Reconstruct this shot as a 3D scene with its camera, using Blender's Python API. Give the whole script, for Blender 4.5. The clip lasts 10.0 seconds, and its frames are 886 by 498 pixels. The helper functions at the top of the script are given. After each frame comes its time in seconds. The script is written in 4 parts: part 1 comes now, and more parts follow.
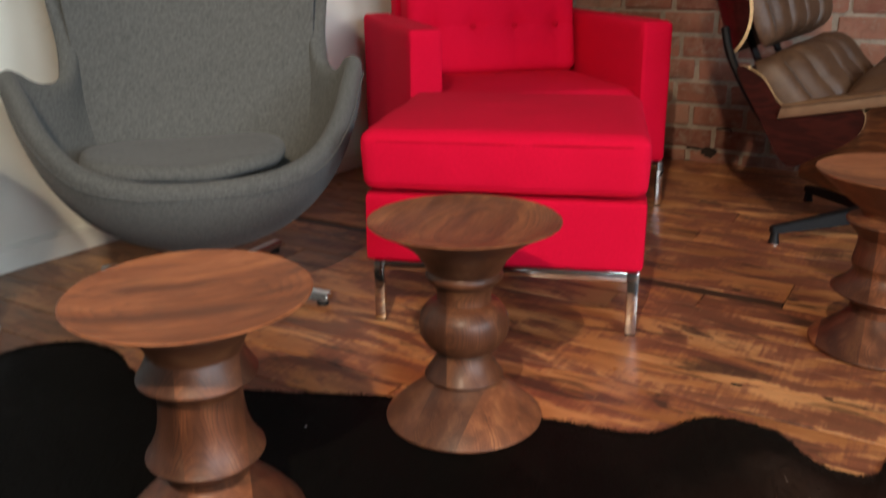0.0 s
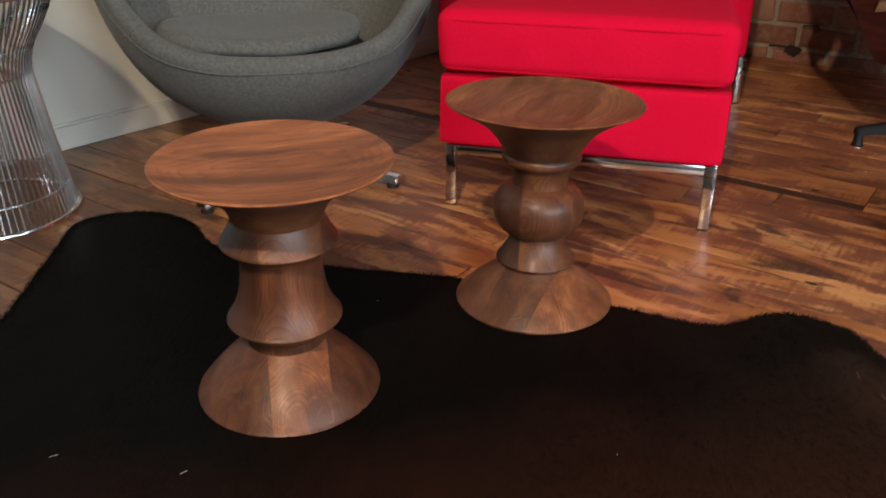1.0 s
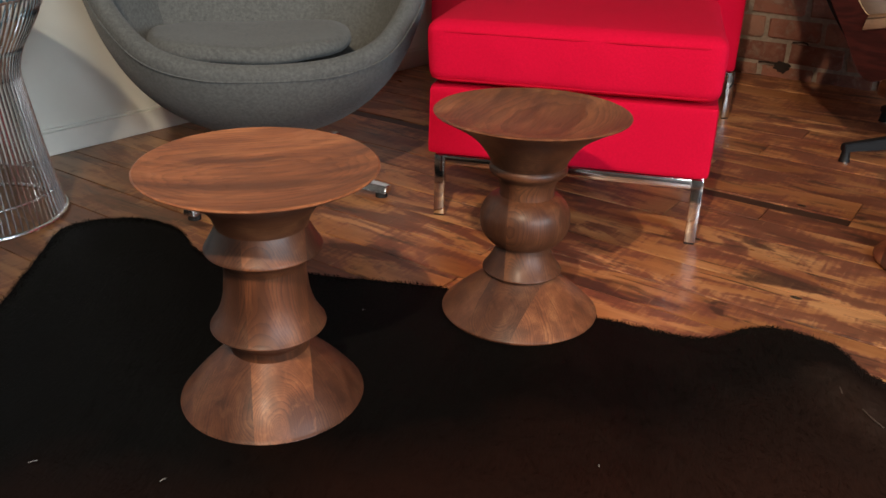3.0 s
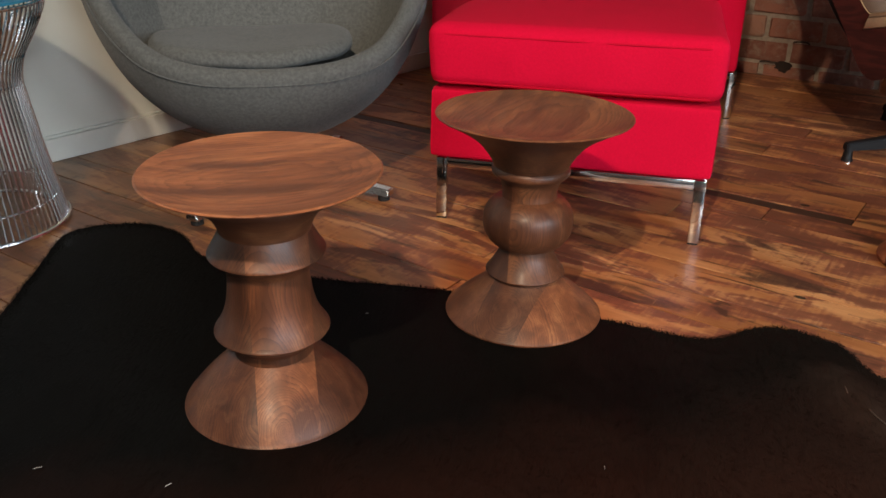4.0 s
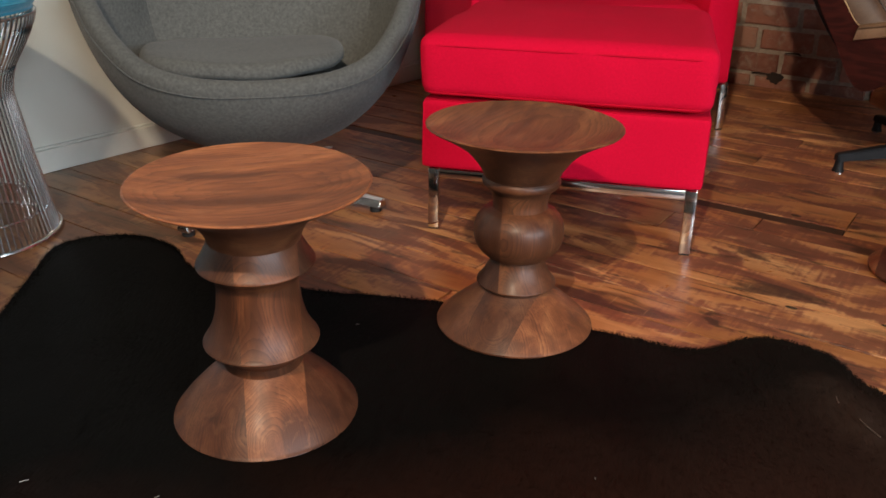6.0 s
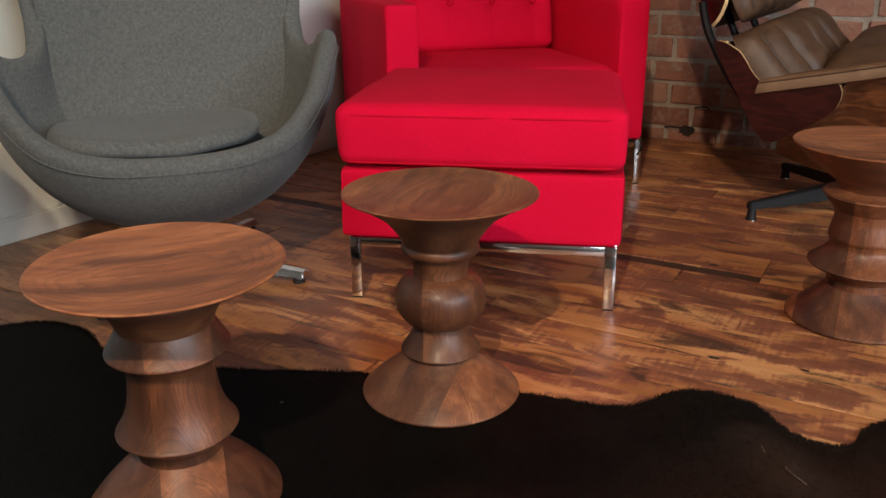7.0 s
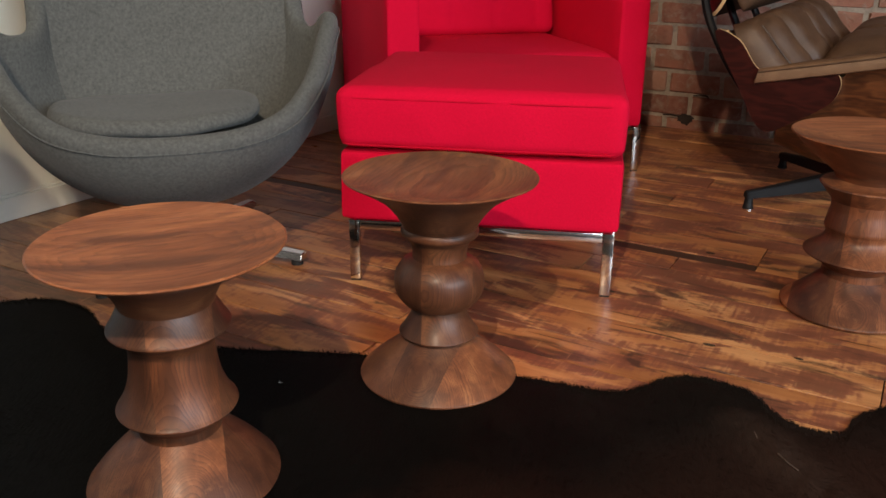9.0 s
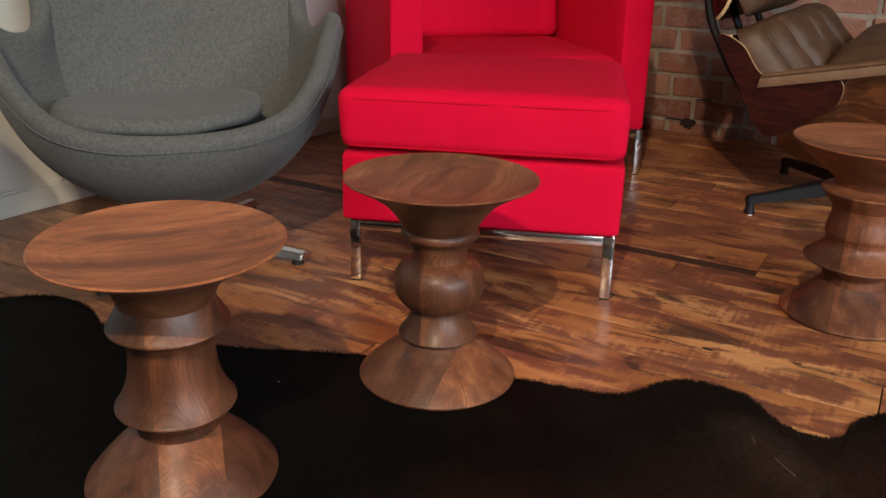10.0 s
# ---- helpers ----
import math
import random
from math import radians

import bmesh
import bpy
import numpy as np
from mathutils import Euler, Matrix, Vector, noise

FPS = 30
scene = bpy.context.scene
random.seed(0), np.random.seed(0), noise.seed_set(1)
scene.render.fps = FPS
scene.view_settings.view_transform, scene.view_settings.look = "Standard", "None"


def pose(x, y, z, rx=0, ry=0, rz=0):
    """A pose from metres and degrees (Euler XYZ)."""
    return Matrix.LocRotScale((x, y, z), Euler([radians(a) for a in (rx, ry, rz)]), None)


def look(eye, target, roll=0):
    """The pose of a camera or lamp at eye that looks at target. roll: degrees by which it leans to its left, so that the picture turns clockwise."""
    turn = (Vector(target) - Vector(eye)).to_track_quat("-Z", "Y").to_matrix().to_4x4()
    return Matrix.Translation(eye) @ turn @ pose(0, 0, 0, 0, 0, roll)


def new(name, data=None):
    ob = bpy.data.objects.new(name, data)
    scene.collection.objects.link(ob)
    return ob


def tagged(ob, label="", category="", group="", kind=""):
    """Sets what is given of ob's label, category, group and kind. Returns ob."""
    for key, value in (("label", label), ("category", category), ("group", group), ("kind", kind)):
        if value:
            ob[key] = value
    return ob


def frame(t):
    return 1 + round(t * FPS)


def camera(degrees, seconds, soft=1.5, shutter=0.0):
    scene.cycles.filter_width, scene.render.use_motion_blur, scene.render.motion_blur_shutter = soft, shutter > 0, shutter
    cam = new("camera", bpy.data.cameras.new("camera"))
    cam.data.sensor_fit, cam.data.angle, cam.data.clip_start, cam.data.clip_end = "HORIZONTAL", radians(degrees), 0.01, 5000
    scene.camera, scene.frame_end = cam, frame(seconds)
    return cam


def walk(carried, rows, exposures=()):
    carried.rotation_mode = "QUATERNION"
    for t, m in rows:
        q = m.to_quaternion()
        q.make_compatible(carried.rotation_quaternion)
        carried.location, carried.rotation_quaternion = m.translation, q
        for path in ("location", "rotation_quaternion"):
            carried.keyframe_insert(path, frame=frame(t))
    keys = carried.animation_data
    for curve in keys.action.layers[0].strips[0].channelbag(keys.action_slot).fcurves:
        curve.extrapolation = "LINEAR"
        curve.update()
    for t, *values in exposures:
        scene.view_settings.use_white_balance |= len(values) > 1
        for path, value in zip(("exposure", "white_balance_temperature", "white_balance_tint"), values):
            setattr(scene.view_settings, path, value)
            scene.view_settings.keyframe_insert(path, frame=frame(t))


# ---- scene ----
cam = camera(54.4, 10.0, soft=1.6, shutter=0.5)
PATH = [
    (0, (0.298, 0.217, 0.811), (-0.049, 2.078, 0.166), -0.7),
    (0.1, (0.298, 0.212, 0.797), (-0.058, 2.06, 0.12), -0.3),
    (0.2, (0.301, 0.191, 0.784), (-0.1, 2.019, 0.078), -0.6),
    (0.3, (0.28, 0.204, 0.788), (-0.141, 2.003, 0.023), -0.6),
    (0.4, (0.266, 0.199, 0.783), (-0.17, 1.975, -0.026), -1.1),
    (0.5, (0.265, 0.202, 0.784), (-0.187, 1.956, -0.064), -1.1),
    (0.6, (0.264, 0.204, 0.783), (-0.188, 1.946, -0.090), -0.3),
    (0.7, (0.264, 0.201, 0.784), (-0.199, 1.937, -0.095), -0.2),
    (0.8, (0.265, 0.201, 0.783), (-0.209, 1.933, -0.098), -0.4),
    (0.9, (0.265, 0.201, 0.783), (-0.208, 1.935, -0.094), -0.4),
    (1, (0.265, 0.201, 0.778), (-0.188, 1.95, -0.081), 0.3),
    (1.5, (0.269, 0.199, 0.781), (-0.166, 1.963, -0.054), 0.8),
    (2, (0.273, 0.198, 0.78), (-0.19, 1.961, -0.041), 0.1),
    (2.5, (0.276, 0.2, 0.776), (-0.16, 1.964, -0.06), 1.4),
    (4, (0.274, 0.203, 0.775), (-0.17, 1.968, -0.054), 0.7),
    (4.5, (0.273, 0.203, 0.777), (-0.171, 1.964, -0.061), 0.5),
    (5, (0.276, 0.202, 0.78), (-0.176, 1.965, -0.049), 0.4),
    (6.3, (0.288, 0.211, 0.772), (-0.13, 2.006, -0.005), 1.1),
    (6.5, (0.305, 0.225, 0.778), (-0.049, 2.057, 0.058), 1.1),
    (6.6, (0.303, 0.226, 0.788), (-0.018, 2.069, 0.082), 0.8),
    (6.8, (0.297, 0.228, 0.786), (0.0, 2.083, 0.102), -0.2),
    (7, (0.304, 0.228, 0.784), (0.003, 2.086, 0.107), -0.6),
    (7.5, (0.309, 0.221, 0.788), (0.009, 2.082, 0.119), -0.2),
    (8, (0.301, 0.221, 0.786), (0.015, 2.082, 0.111), 0.2),
    (8.5, (0.298, 0.22, 0.788), (0.012, 2.078, 0.106), 0.2),
    (9, (0.298, 0.218, 0.785), (0.01, 2.066, 0.075), 0.4),
    (9.5, (0.301, 0.217, 0.784), (0.014, 2.062, 0.067), 1.0),
    (10, (0.302, 0.216, 0.786), (0.009, 2.064, 0.079), 1.0),
]
walk(cam, [(t, look(eye, target, roll)) for t, eye, target, roll in PATH])

# ---- world and lights ----
world = bpy.data.worlds.new("world")
scene.world = world
world.use_nodes = True
wn = world.node_tree.nodes
sky = wn.new("ShaderNodeTexSky")
sky.sky_type, sky.sun_disc, sky.sun_elevation, sky.sun_rotation = "NISHITA", False, radians(35), radians(120)
wn["Background"].inputs["Strength"].default_value = 0.08
world.node_tree.links.new(sky.outputs[0], wn["Background"].inputs[0])


def lamp(name, kind, m, energy, colour, **more):
    data = bpy.data.lights.new(name, kind)
    data.energy, data.color = energy, colour
    ob = new(name, data)
    ob.matrix_world = m
    return ob


WARM = (1.0, 0.785, 0.57)
SPOT_A, SPOT_B, SPOT_C = (0.04, -0.75, 2.40), (0.14, 0.55, 2.70), (-0.42, -0.28, 2.42)
key = lamp("spot_main", "SPOT", look(SPOT_A, (0.26, 1.95, 0.1)), 296, WARM)
key.data.spot_size, key.data.spot_blend, key.data.shadow_soft_size = radians(54), 0.9, 0.035
second = lamp("spot_lounge", "SPOT", look(SPOT_B, (1.30, 3.5, 0.55)), 106, WARM)
second.data.spot_size, second.data.spot_blend, second.data.shadow_soft_size = radians(44), 0.8, 0.06
third = lamp("spot_wall", "SPOT", look(SPOT_C, (-1.20, 2.60, 0.75)), 150, (1.0, 0.86, 0.66))
third.data.spot_size, third.data.spot_blend, third.data.shadow_soft_size = radians(40), 0.9, 0.04
DAY = (0.80, 0.90, 1.0)
daylight = lamp("window_daylight", "AREA", look((3.0, -2.1, 1.8), (0.0, 1.6, 0.4)), 160, DAY)
daylight_east = lamp("window_daylight", "AREA", look((4.1, -0.7, 1.8), (0.0, 1.6, 0.4)), 122, DAY)
for pane in (daylight, daylight_east):
    pane.data.shape, pane.data.size, pane.data.size_y = "RECTANGLE", 1.9, 1.3


# ---- materials ----
class Nodes:
    """A short way to wire a material."""

    def __init__(self, name, rough=0.6, metal=0.0, spec=0.5):
        self.mat = bpy.data.materials.new(name)
        self.mat.use_nodes = True
        self.tree = self.mat.node_tree
        self.out = self.tree.nodes["Principled BSDF"]
        self.set(self.out, Roughness=rough, Metallic=metal)
        self.out.inputs["Specular IOR Level"].default_value = spec

    def set(self, node, **values):
        for k, v in values.items():
            self.put(node.inputs[k.replace("_", " ")], v)
        return node

    def put(self, socket, v):
        if isinstance(v, bpy.types.NodeSocket):
            self.tree.links.new(v, socket)
        else:
            socket.default_value = v

    def node(self, kind, **values):
        return self.set(self.tree.nodes.new("ShaderNode" + kind), **values)

    def coords(self, kind="Object"):
        return self.node("TexCoord").outputs[kind]

    def position(self):
        return self.node("NewGeometry").outputs["Position"]

    def random(self):
        return self.node("ObjectInfo").outputs["Random"]

    def mapping(self, vec, scale=(1, 1, 1), turn=0.0, shift=(0, 0, 0)):
        return self.node("Mapping", Vector=vec, Scale=scale, Rotation=(0, 0, turn), Location=shift).outputs[0]

    def noise(self, vec, scale, detail=4.0, rough=0.55, distort=0.0):
        return self.node("TexNoise", Vector=vec, Scale=scale, Detail=detail, Roughness=rough, Distortion=distort).outputs["Fac"]

    def math(self, op, a, b=0.0, c=0.0):
        n = self.tree.nodes.new("ShaderNodeMath")
        n.operation = op
        for s, v in zip(n.inputs, (a, b, c)):
            self.put(s, v)
        return n.outputs[0]

    def vadd(self, a, b):
        n = self.tree.nodes.new("ShaderNodeVectorMath")
        self.put(n.inputs[0], a), self.put(n.inputs[1], b)
        return n.outputs[0]

    def ramp(self, fac, *stops):
        n = self.tree.nodes.new("ShaderNodeValToRGB")
        while len(n.color_ramp.elements) < len(stops):
            n.color_ramp.elements.new(0.5)
        for e, (p, c) in zip(n.color_ramp.elements, stops):
            e.position, e.color = p, (*c, 1) if len(c) == 3 else c
        self.put(n.inputs[0], fac)
        return n.outputs[0]

    def step(self, fac, lo, hi):
        n = self.node("MapRange", Value=fac)
        n.inputs["From Min"].default_value, n.inputs["From Max"].default_value = lo, hi
        return n.outputs[0]

    def mix(self, fac, a, b, blend="MIX"):
        n = self.tree.nodes.new("ShaderNodeMix")
        n.data_type, n.blend_type = "RGBA", blend
        for s, v in zip((n.inputs[0], n.inputs[6], n.inputs[7]), (fac, a, b)):
            self.put(s, (*v, 1) if isinstance(v, tuple) and len(v) == 3 else v)
        return n.outputs[2]

    def bump(self, height, strength=0.3, distance=0.002):
        self.put(self.out.inputs["Normal"], self.node("Bump", Height=height, Strength=strength, Distance=distance).outputs[0])

    def base(self, colour):
        self.put(self.out.inputs["Base Color"], (*colour, 1) if isinstance(colour, tuple) else colour)
        return self.mat


def cloth(name, dark, light, weave=900, sheen=0.3, fleck=0.5):
    """Woollen upholstery: fine weave, soft flecks and broad fading."""
    n = Nodes(name, 0.92, 0, 0.15)
    v = n.coords()
    fine = n.noise(v, weave, 2, 0.7)
    mid = n.noise(v, weave / 3, 3, 0.6)
    broad = n.noise(v, 5, 3)
    tone = n.math("ADD", n.math("MULTIPLY", n.step(mid, 0.3, 0.7), fleck), n.math("MULTIPLY", n.step(fine, 0.25, 0.75), 1 - fleck))
    tone = n.math("ADD", n.math("MULTIPLY", tone, 0.8), n.math("MULTIPLY", broad, 0.2))
    n.put(n.out.inputs["Sheen Weight"], sheen)
    n.put(n.out.inputs["Sheen Roughness"], 0.5)
    n.bump(n.math("ADD", fine, n.math("MULTIPLY", mid, 0.6)), 0.35, 0.0015)
    return n.base(n.ramp(tone, (0.15, dark), (0.85, light)))


def turned_walnut(name, seed, depth, grain_turn=None, staves=True, phase=0.0, stave_turn=0.0):
    """Walnut cut by the lathe: growth rings round a pith off to one side. grain_turn: the grain lies flat along that angle; else it stands upright.
    Staves glued side by side differ in tone and in their rings."""
    n = Nodes(name, 0.4, 0, 0.42)
    v = n.coords()
    if staves:
        across = n.node("SeparateXYZ", Vector=n.mapping(v, turn=stave_turn)).outputs[0]
        stave = n.math("FLOOR", n.math("MULTIPLY", n.math("ADD", across, 0.030), 11.3))
    else:
        stave = n.math("ADD", 0.0, 0.0)
    white = n.tree.nodes.new("ShaderNodeTexWhiteNoise")
    white.noise_dimensions = "1D"
    n.put(white.inputs["W"], n.math("ADD", stave, seed * 3.7))
    tone = n.step(n.math("SINE", n.math("ADD", n.math("MULTIPLY", stave, 2.4), phase)), -1.0, 1.0)
    if grain_turn is None:
        line = v
    else:  # lay the grain along z of the ring model
        flat = n.node("SeparateXYZ", Vector=n.mapping(v, turn=-grain_turn))
        line = n.node("CombineXYZ", X=flat.outputs[1], Y=flat.outputs[2], Z=flat.outputs[0]).outputs[0]
    jump = n.node("SeparateXYZ", Vector=white.outputs["Color"])
    warp = n.noise(n.vadd(n.mapping(line, scale=(1, 1, 0.4)), white.outputs["Color"]), 9.0, 3, 0.5)
    fine_warp = n.noise(n.mapping(line, scale=(1, 1, 0.3)), 45.0, 3, 0.55)
    p = n.node("SeparateXYZ", Vector=line)
    dx = n.math("ADD", p.outputs[0], n.math("MULTIPLY", n.math("ADD", jump.outputs[0], -0.5), 0.09))
    dy = n.math("ADD", p.outputs[1], n.math("ADD", n.math("MULTIPLY", jump.outputs[1], 0.05), 0.10))
    dist = n.math("SQRT", n.math("ADD", n.math("MULTIPLY", dx, dx), n.math("MULTIPLY", dy, dy)))
    dist = n.math("ADD", dist, n.math("ADD", n.math("MULTIPLY", warp, 0.034 if grain_turn is None else 0.018), n.math("MULTIPLY", fine_warp, 0.005)))
    year = n.math("FRACT", n.math("MULTIPLY", n.math("ADD", dist, n.math("MULTIPLY", n.math("SINE", n.math("MULTIPLY", dist, 210.0)), 0.0022)), 270.0))
    late = n.math("POWER", year, 2.6)
    pores = n.noise(n.mapping(line, scale=(420, 420, 22)), 1.0, 3, 0.6)
    broad = n.noise(n.vadd(n.mapping(line, scale=(1.5, 1.5, 0.32)), white.outputs["Color"]), 10, 2.5, 0.55, 0.8)
    col = n.ramp(broad, (0.31, (0.082, 0.029, 0.015)), (0.42, (0.145, 0.050, 0.024)), (0.54, (0.188, 0.067, 0.031)), (0.68, (0.260, 0.104, 0.047)))
    col = n.mix(n.math("MULTIPLY", n.math("MULTIPLY", late, n.step(n.noise(n.vadd(line, white.outputs["Color"]), 14.0, 3, 0.6), 0.26, 0.50)), 0.78 if grain_turn is None else 0.6), col, (0.050, 0.017, 0.009))
    figure = n.noise(n.vadd(n.mapping(line, scale=(52, 52, 4.5) if grain_turn is None else (34, 34, 6.0)), white.outputs["Color"]), 1.0, 4, 0.62, 0.9)
    col = n.mix(n.math("MULTIPLY", n.step(figure, 0.47, 0.70), 0.55), col, (0.078, 0.030, 0.016))
    col = n.mix(n.math("MULTIPLY", n.step(figure, 0.46, 0.30), 0.35), col, (0.30, 0.135, 0.066))
    col = n.mix(n.math("MULTIPLY", n.step(pores, 0.52, 0.75), 0.4), col, (0.065, 0.026, 0.014))
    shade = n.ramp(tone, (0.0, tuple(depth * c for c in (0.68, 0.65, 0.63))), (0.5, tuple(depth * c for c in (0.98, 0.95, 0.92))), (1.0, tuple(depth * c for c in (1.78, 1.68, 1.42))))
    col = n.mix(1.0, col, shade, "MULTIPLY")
    n.put(n.out.inputs["Roughness"], n.math("ADD", n.math("MULTIPLY", pores, 0.2), n.math("ADD", n.math("MULTIPLY", broad, 0.16), 0.29)))
    n.put(n.out.inputs["Coat Weight"], 0.06)
    n.put(n.out.inputs["Coat Roughness"], 0.24)
    n.bump(n.math("ADD", n.math("MULTIPLY", late, 0.2), pores), 0.08, 0.0005)
    return n.base(col)


PLANK_TURN = radians(-20.5)


def floorboards():
    """Old varnished boards: honey wood, worn red paint scraped off in saw marks, dark stains, splits and knots along the grain."""
    n = Nodes("old_floorboard", 0.35, 0, 0.5)
    rand = n.random()
    offset = n.node("CombineXYZ", X=n.math("MULTIPLY", rand, 37.0), Y=n.math("MULTIPLY", rand, 91.0), Z=0.0).outputs[0]
    v = n.vadd(n.mapping(n.position(), turn=-PLANK_TURN), offset)
    grain = n.noise(n.mapping(v, scale=(4, 85, 5)), 1.0, 4, 0.55, 0.3)
    rings = n.step(n.math("SINE", n.math("MULTIPLY", n.noise(n.mapping(v, scale=(0.9, 7, 1)), 1.0, 2), 42.0)), -1, 1)
    cloudy = n.noise(n.mapping(v, scale=(2.4, 8, 1)), 1.0, 4, 0.6)
    streak = n.noise(n.mapping(v, scale=(9, 70, 4)), 1.0, 5, 0.68, 0.3)
    f = n.math("ADD", n.math("MULTIPLY", cloudy, 0.72), n.math("ADD", n.math("MULTIPLY", grain, 0.20), n.math("MULTIPLY", rings, 0.08)))
    wood = n.ramp(f, (0.30, (0.25, 0.085, 0.032)), (0.47, (0.44, 0.182, 0.066)), (0.64, (0.66, 0.335, 0.142)))
    tint = n.ramp(n.math("FRACT", n.math("MULTIPLY", rand, 7.3)), (0.0, (0.66, 0.60, 0.56)), (0.5, (0.92, 0.88, 0.84)), (1.0, (1.08, 1.05, 1.0)))
    wood = n.mix(1.0, wood, tint, "MULTIPLY")
    # worn red paint: broad patches, frayed along the grain and scraped across it by the saw
    patch = n.noise(n.mapping(v, scale=(3.8, 11, 3)), 1.0, 5, 0.62, 0.8)
    saw = n.noise(n.mapping(v, scale=(95, 7, 3), turn=0.10), 1.0, 2, 0.5)
    worn = n.math("ADD", n.math("MULTIPLY", patch, 0.76), n.math("ADD", n.math("MULTIPLY", streak, 0.10), n.math("MULTIPLY", saw, 0.14)))
    red = n.step(worn, 0.477, 0.528)
    deep = n.step(worn, 0.505, 0.59)
    paint = n.mix(deep, (0.235, 0.076, 0.045), (0.105, 0.033, 0.024))
    wood = n.mix(n.math("MULTIPLY", red, 0.88), wood, n.mix(n.math("MULTIPLY", streak, 0.5), paint, (0.30, 0.10, 0.05)))
    # dark stains and worn-in dirt
    dirt = n.noise(n.mapping(v, scale=(4.2, 15, 3), shift=(7, 3, 0)), 1.0, 5, 0.62, 0.8)
    stain = n.step(n.math("ADD", n.math("MULTIPLY", dirt, 0.80), n.math("MULTIPLY", streak, 0.20)), 0.545, 0.625)
    wood = n.mix(n.math("MULTIPLY", stain, 0.82), wood, (0.052, 0.027, 0.019))
    # a duller olive-brown tone towards the plaster wall and in drifts
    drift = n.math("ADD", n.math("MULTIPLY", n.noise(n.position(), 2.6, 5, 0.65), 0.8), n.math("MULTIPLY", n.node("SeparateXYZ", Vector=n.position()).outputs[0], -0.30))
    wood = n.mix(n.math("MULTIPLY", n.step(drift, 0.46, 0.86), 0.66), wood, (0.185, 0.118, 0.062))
    scratch = n.step(n.noise(n.mapping(v, scale=(150, 14, 3), turn=0.10, shift=(2, 9, 0)), 1.0, 2, 0.5), 0.66, 0.74)
    wood = n.mix(n.math("MULTIPLY", scratch, 0.32), wood, (0.62, 0.36, 0.17))
    split = n.step(n.noise(n.mapping(v, scale=(3.2, 75, 3), shift=(11, 5, 0)), 1.0, 4, 0.6, 0.4), 0.640, 0.685)
    wood = n.mix(n.math("MULTIPLY", split, 0.8), wood, (0.035, 0.016, 0.010))
    knot = n.node("TexVoronoi", Vector=n.mapping(v, scale=(3.4, 8.0, 1)), Scale=1.0).outputs["Distance"]
    spot = n.step(knot, 0.10, 0.03)
    wood = n.mix(n.math("MULTIPLY", spot, 0.85), wood, (0.022, 0.011, 0.006))
    rough = n.math("ADD", n.math("MULTIPLY", n.noise(v, 11, 4), 0.24), n.math("MULTIPLY", red, 0.08))
    n.put(n.out.inputs["Roughness"], n.math("ADD", rough, 0.20))
    n.bump(n.math("ADD", n.math("MULTIPLY", grain, 0.4), n.math("ADD", n.math("MULTIPLY", red, 0.4), n.math("MULTIPLY", saw, 0.3))), 0.25, 0.0015)
    return n.base(wood)


def plain(name, colour, rough=0.5, metal=0.0, vary=0.12, scale=30, bump=0.0, spec=0.5):
    n = Nodes(name, rough, metal, spec)
    v = n.coords()
    f = n.math("ADD", n.math("MULTIPLY", n.noise(v, scale, 4), 0.5), n.math("MULTIPLY", n.noise(v, scale / 9, 3), 0.5))
    lo, hi = [tuple(min(1, c * k) for c in colour) for k in (1 - vary, 1 + vary)]
    n.put(n.out.inputs["Roughness"], n.math("ADD", n.math("MULTIPLY", n.step(f, 0.3, 0.7), rough * 0.4), rough * 0.8))
    if bump:
        n.bump(f, bump, 0.002)
    return n.base(n.ramp(f, (0.3, lo), (0.7, hi)))


def brick_clay():
    n = Nodes("brick_clay", 0.88, 0, 0.25)
    rand, v = n.random(), n.position()
    body = n.ramp(rand, (0.0, (0.20, 0.078, 0.056)), (0.35, (0.29, 0.118, 0.080)), (0.7, (0.34, 0.155, 0.108)), (1.0, (0.38, 0.21, 0.150)))
    blotch = n.step(n.noise(v, 24, 5, 0.65), 0.42, 0.68)
    body = n.mix(n.math("MULTIPLY", blotch, 0.5), body, (0.34, 0.195, 0.135))
    soot = n.step(n.noise(v, 9, 5, 0.7), 0.52, 0.72)
    body = n.mix(n.math("MULTIPLY", soot, 0.5), body, (0.10, 0.055, 0.042))
    smear = n.step(n.noise(v, 22, 6, 0.75, 0.6), 0.52, 0.68)
    body = n.mix(n.math("MULTIPLY", smear, 0.6), body, (0.37, 0.29, 0.235))
    n.bump(n.math("ADD", n.noise(v, 120, 5, 0.7), n.math("ADD", blotch, smear)), 0.7, 0.004)
    return n.base(body)


def wood_veneer(name, dark, light, rough=0.35, spec=0.5):
    n = Nodes(name, rough, 0, spec)
    v = n.coords()
    wob = n.noise(n.mapping(v, scale=(2, 7, 7)), 2.0, 3)
    bands = n.step(n.math("SINE", n.math("MULTIPLY", wob, 46.0)), -1, 1)
    fine = n.noise(n.mapping(v, scale=(12, 160, 160)), 1.0, 3)
    f = n.math("ADD", n.math("MULTIPLY", bands, 0.45), n.math("MULTIPLY", fine, 0.55))
    n.bump(fine, 0.08, 0.0006)
    return n.base(n.ramp(f, (0.15, dark), (0.85, light)))


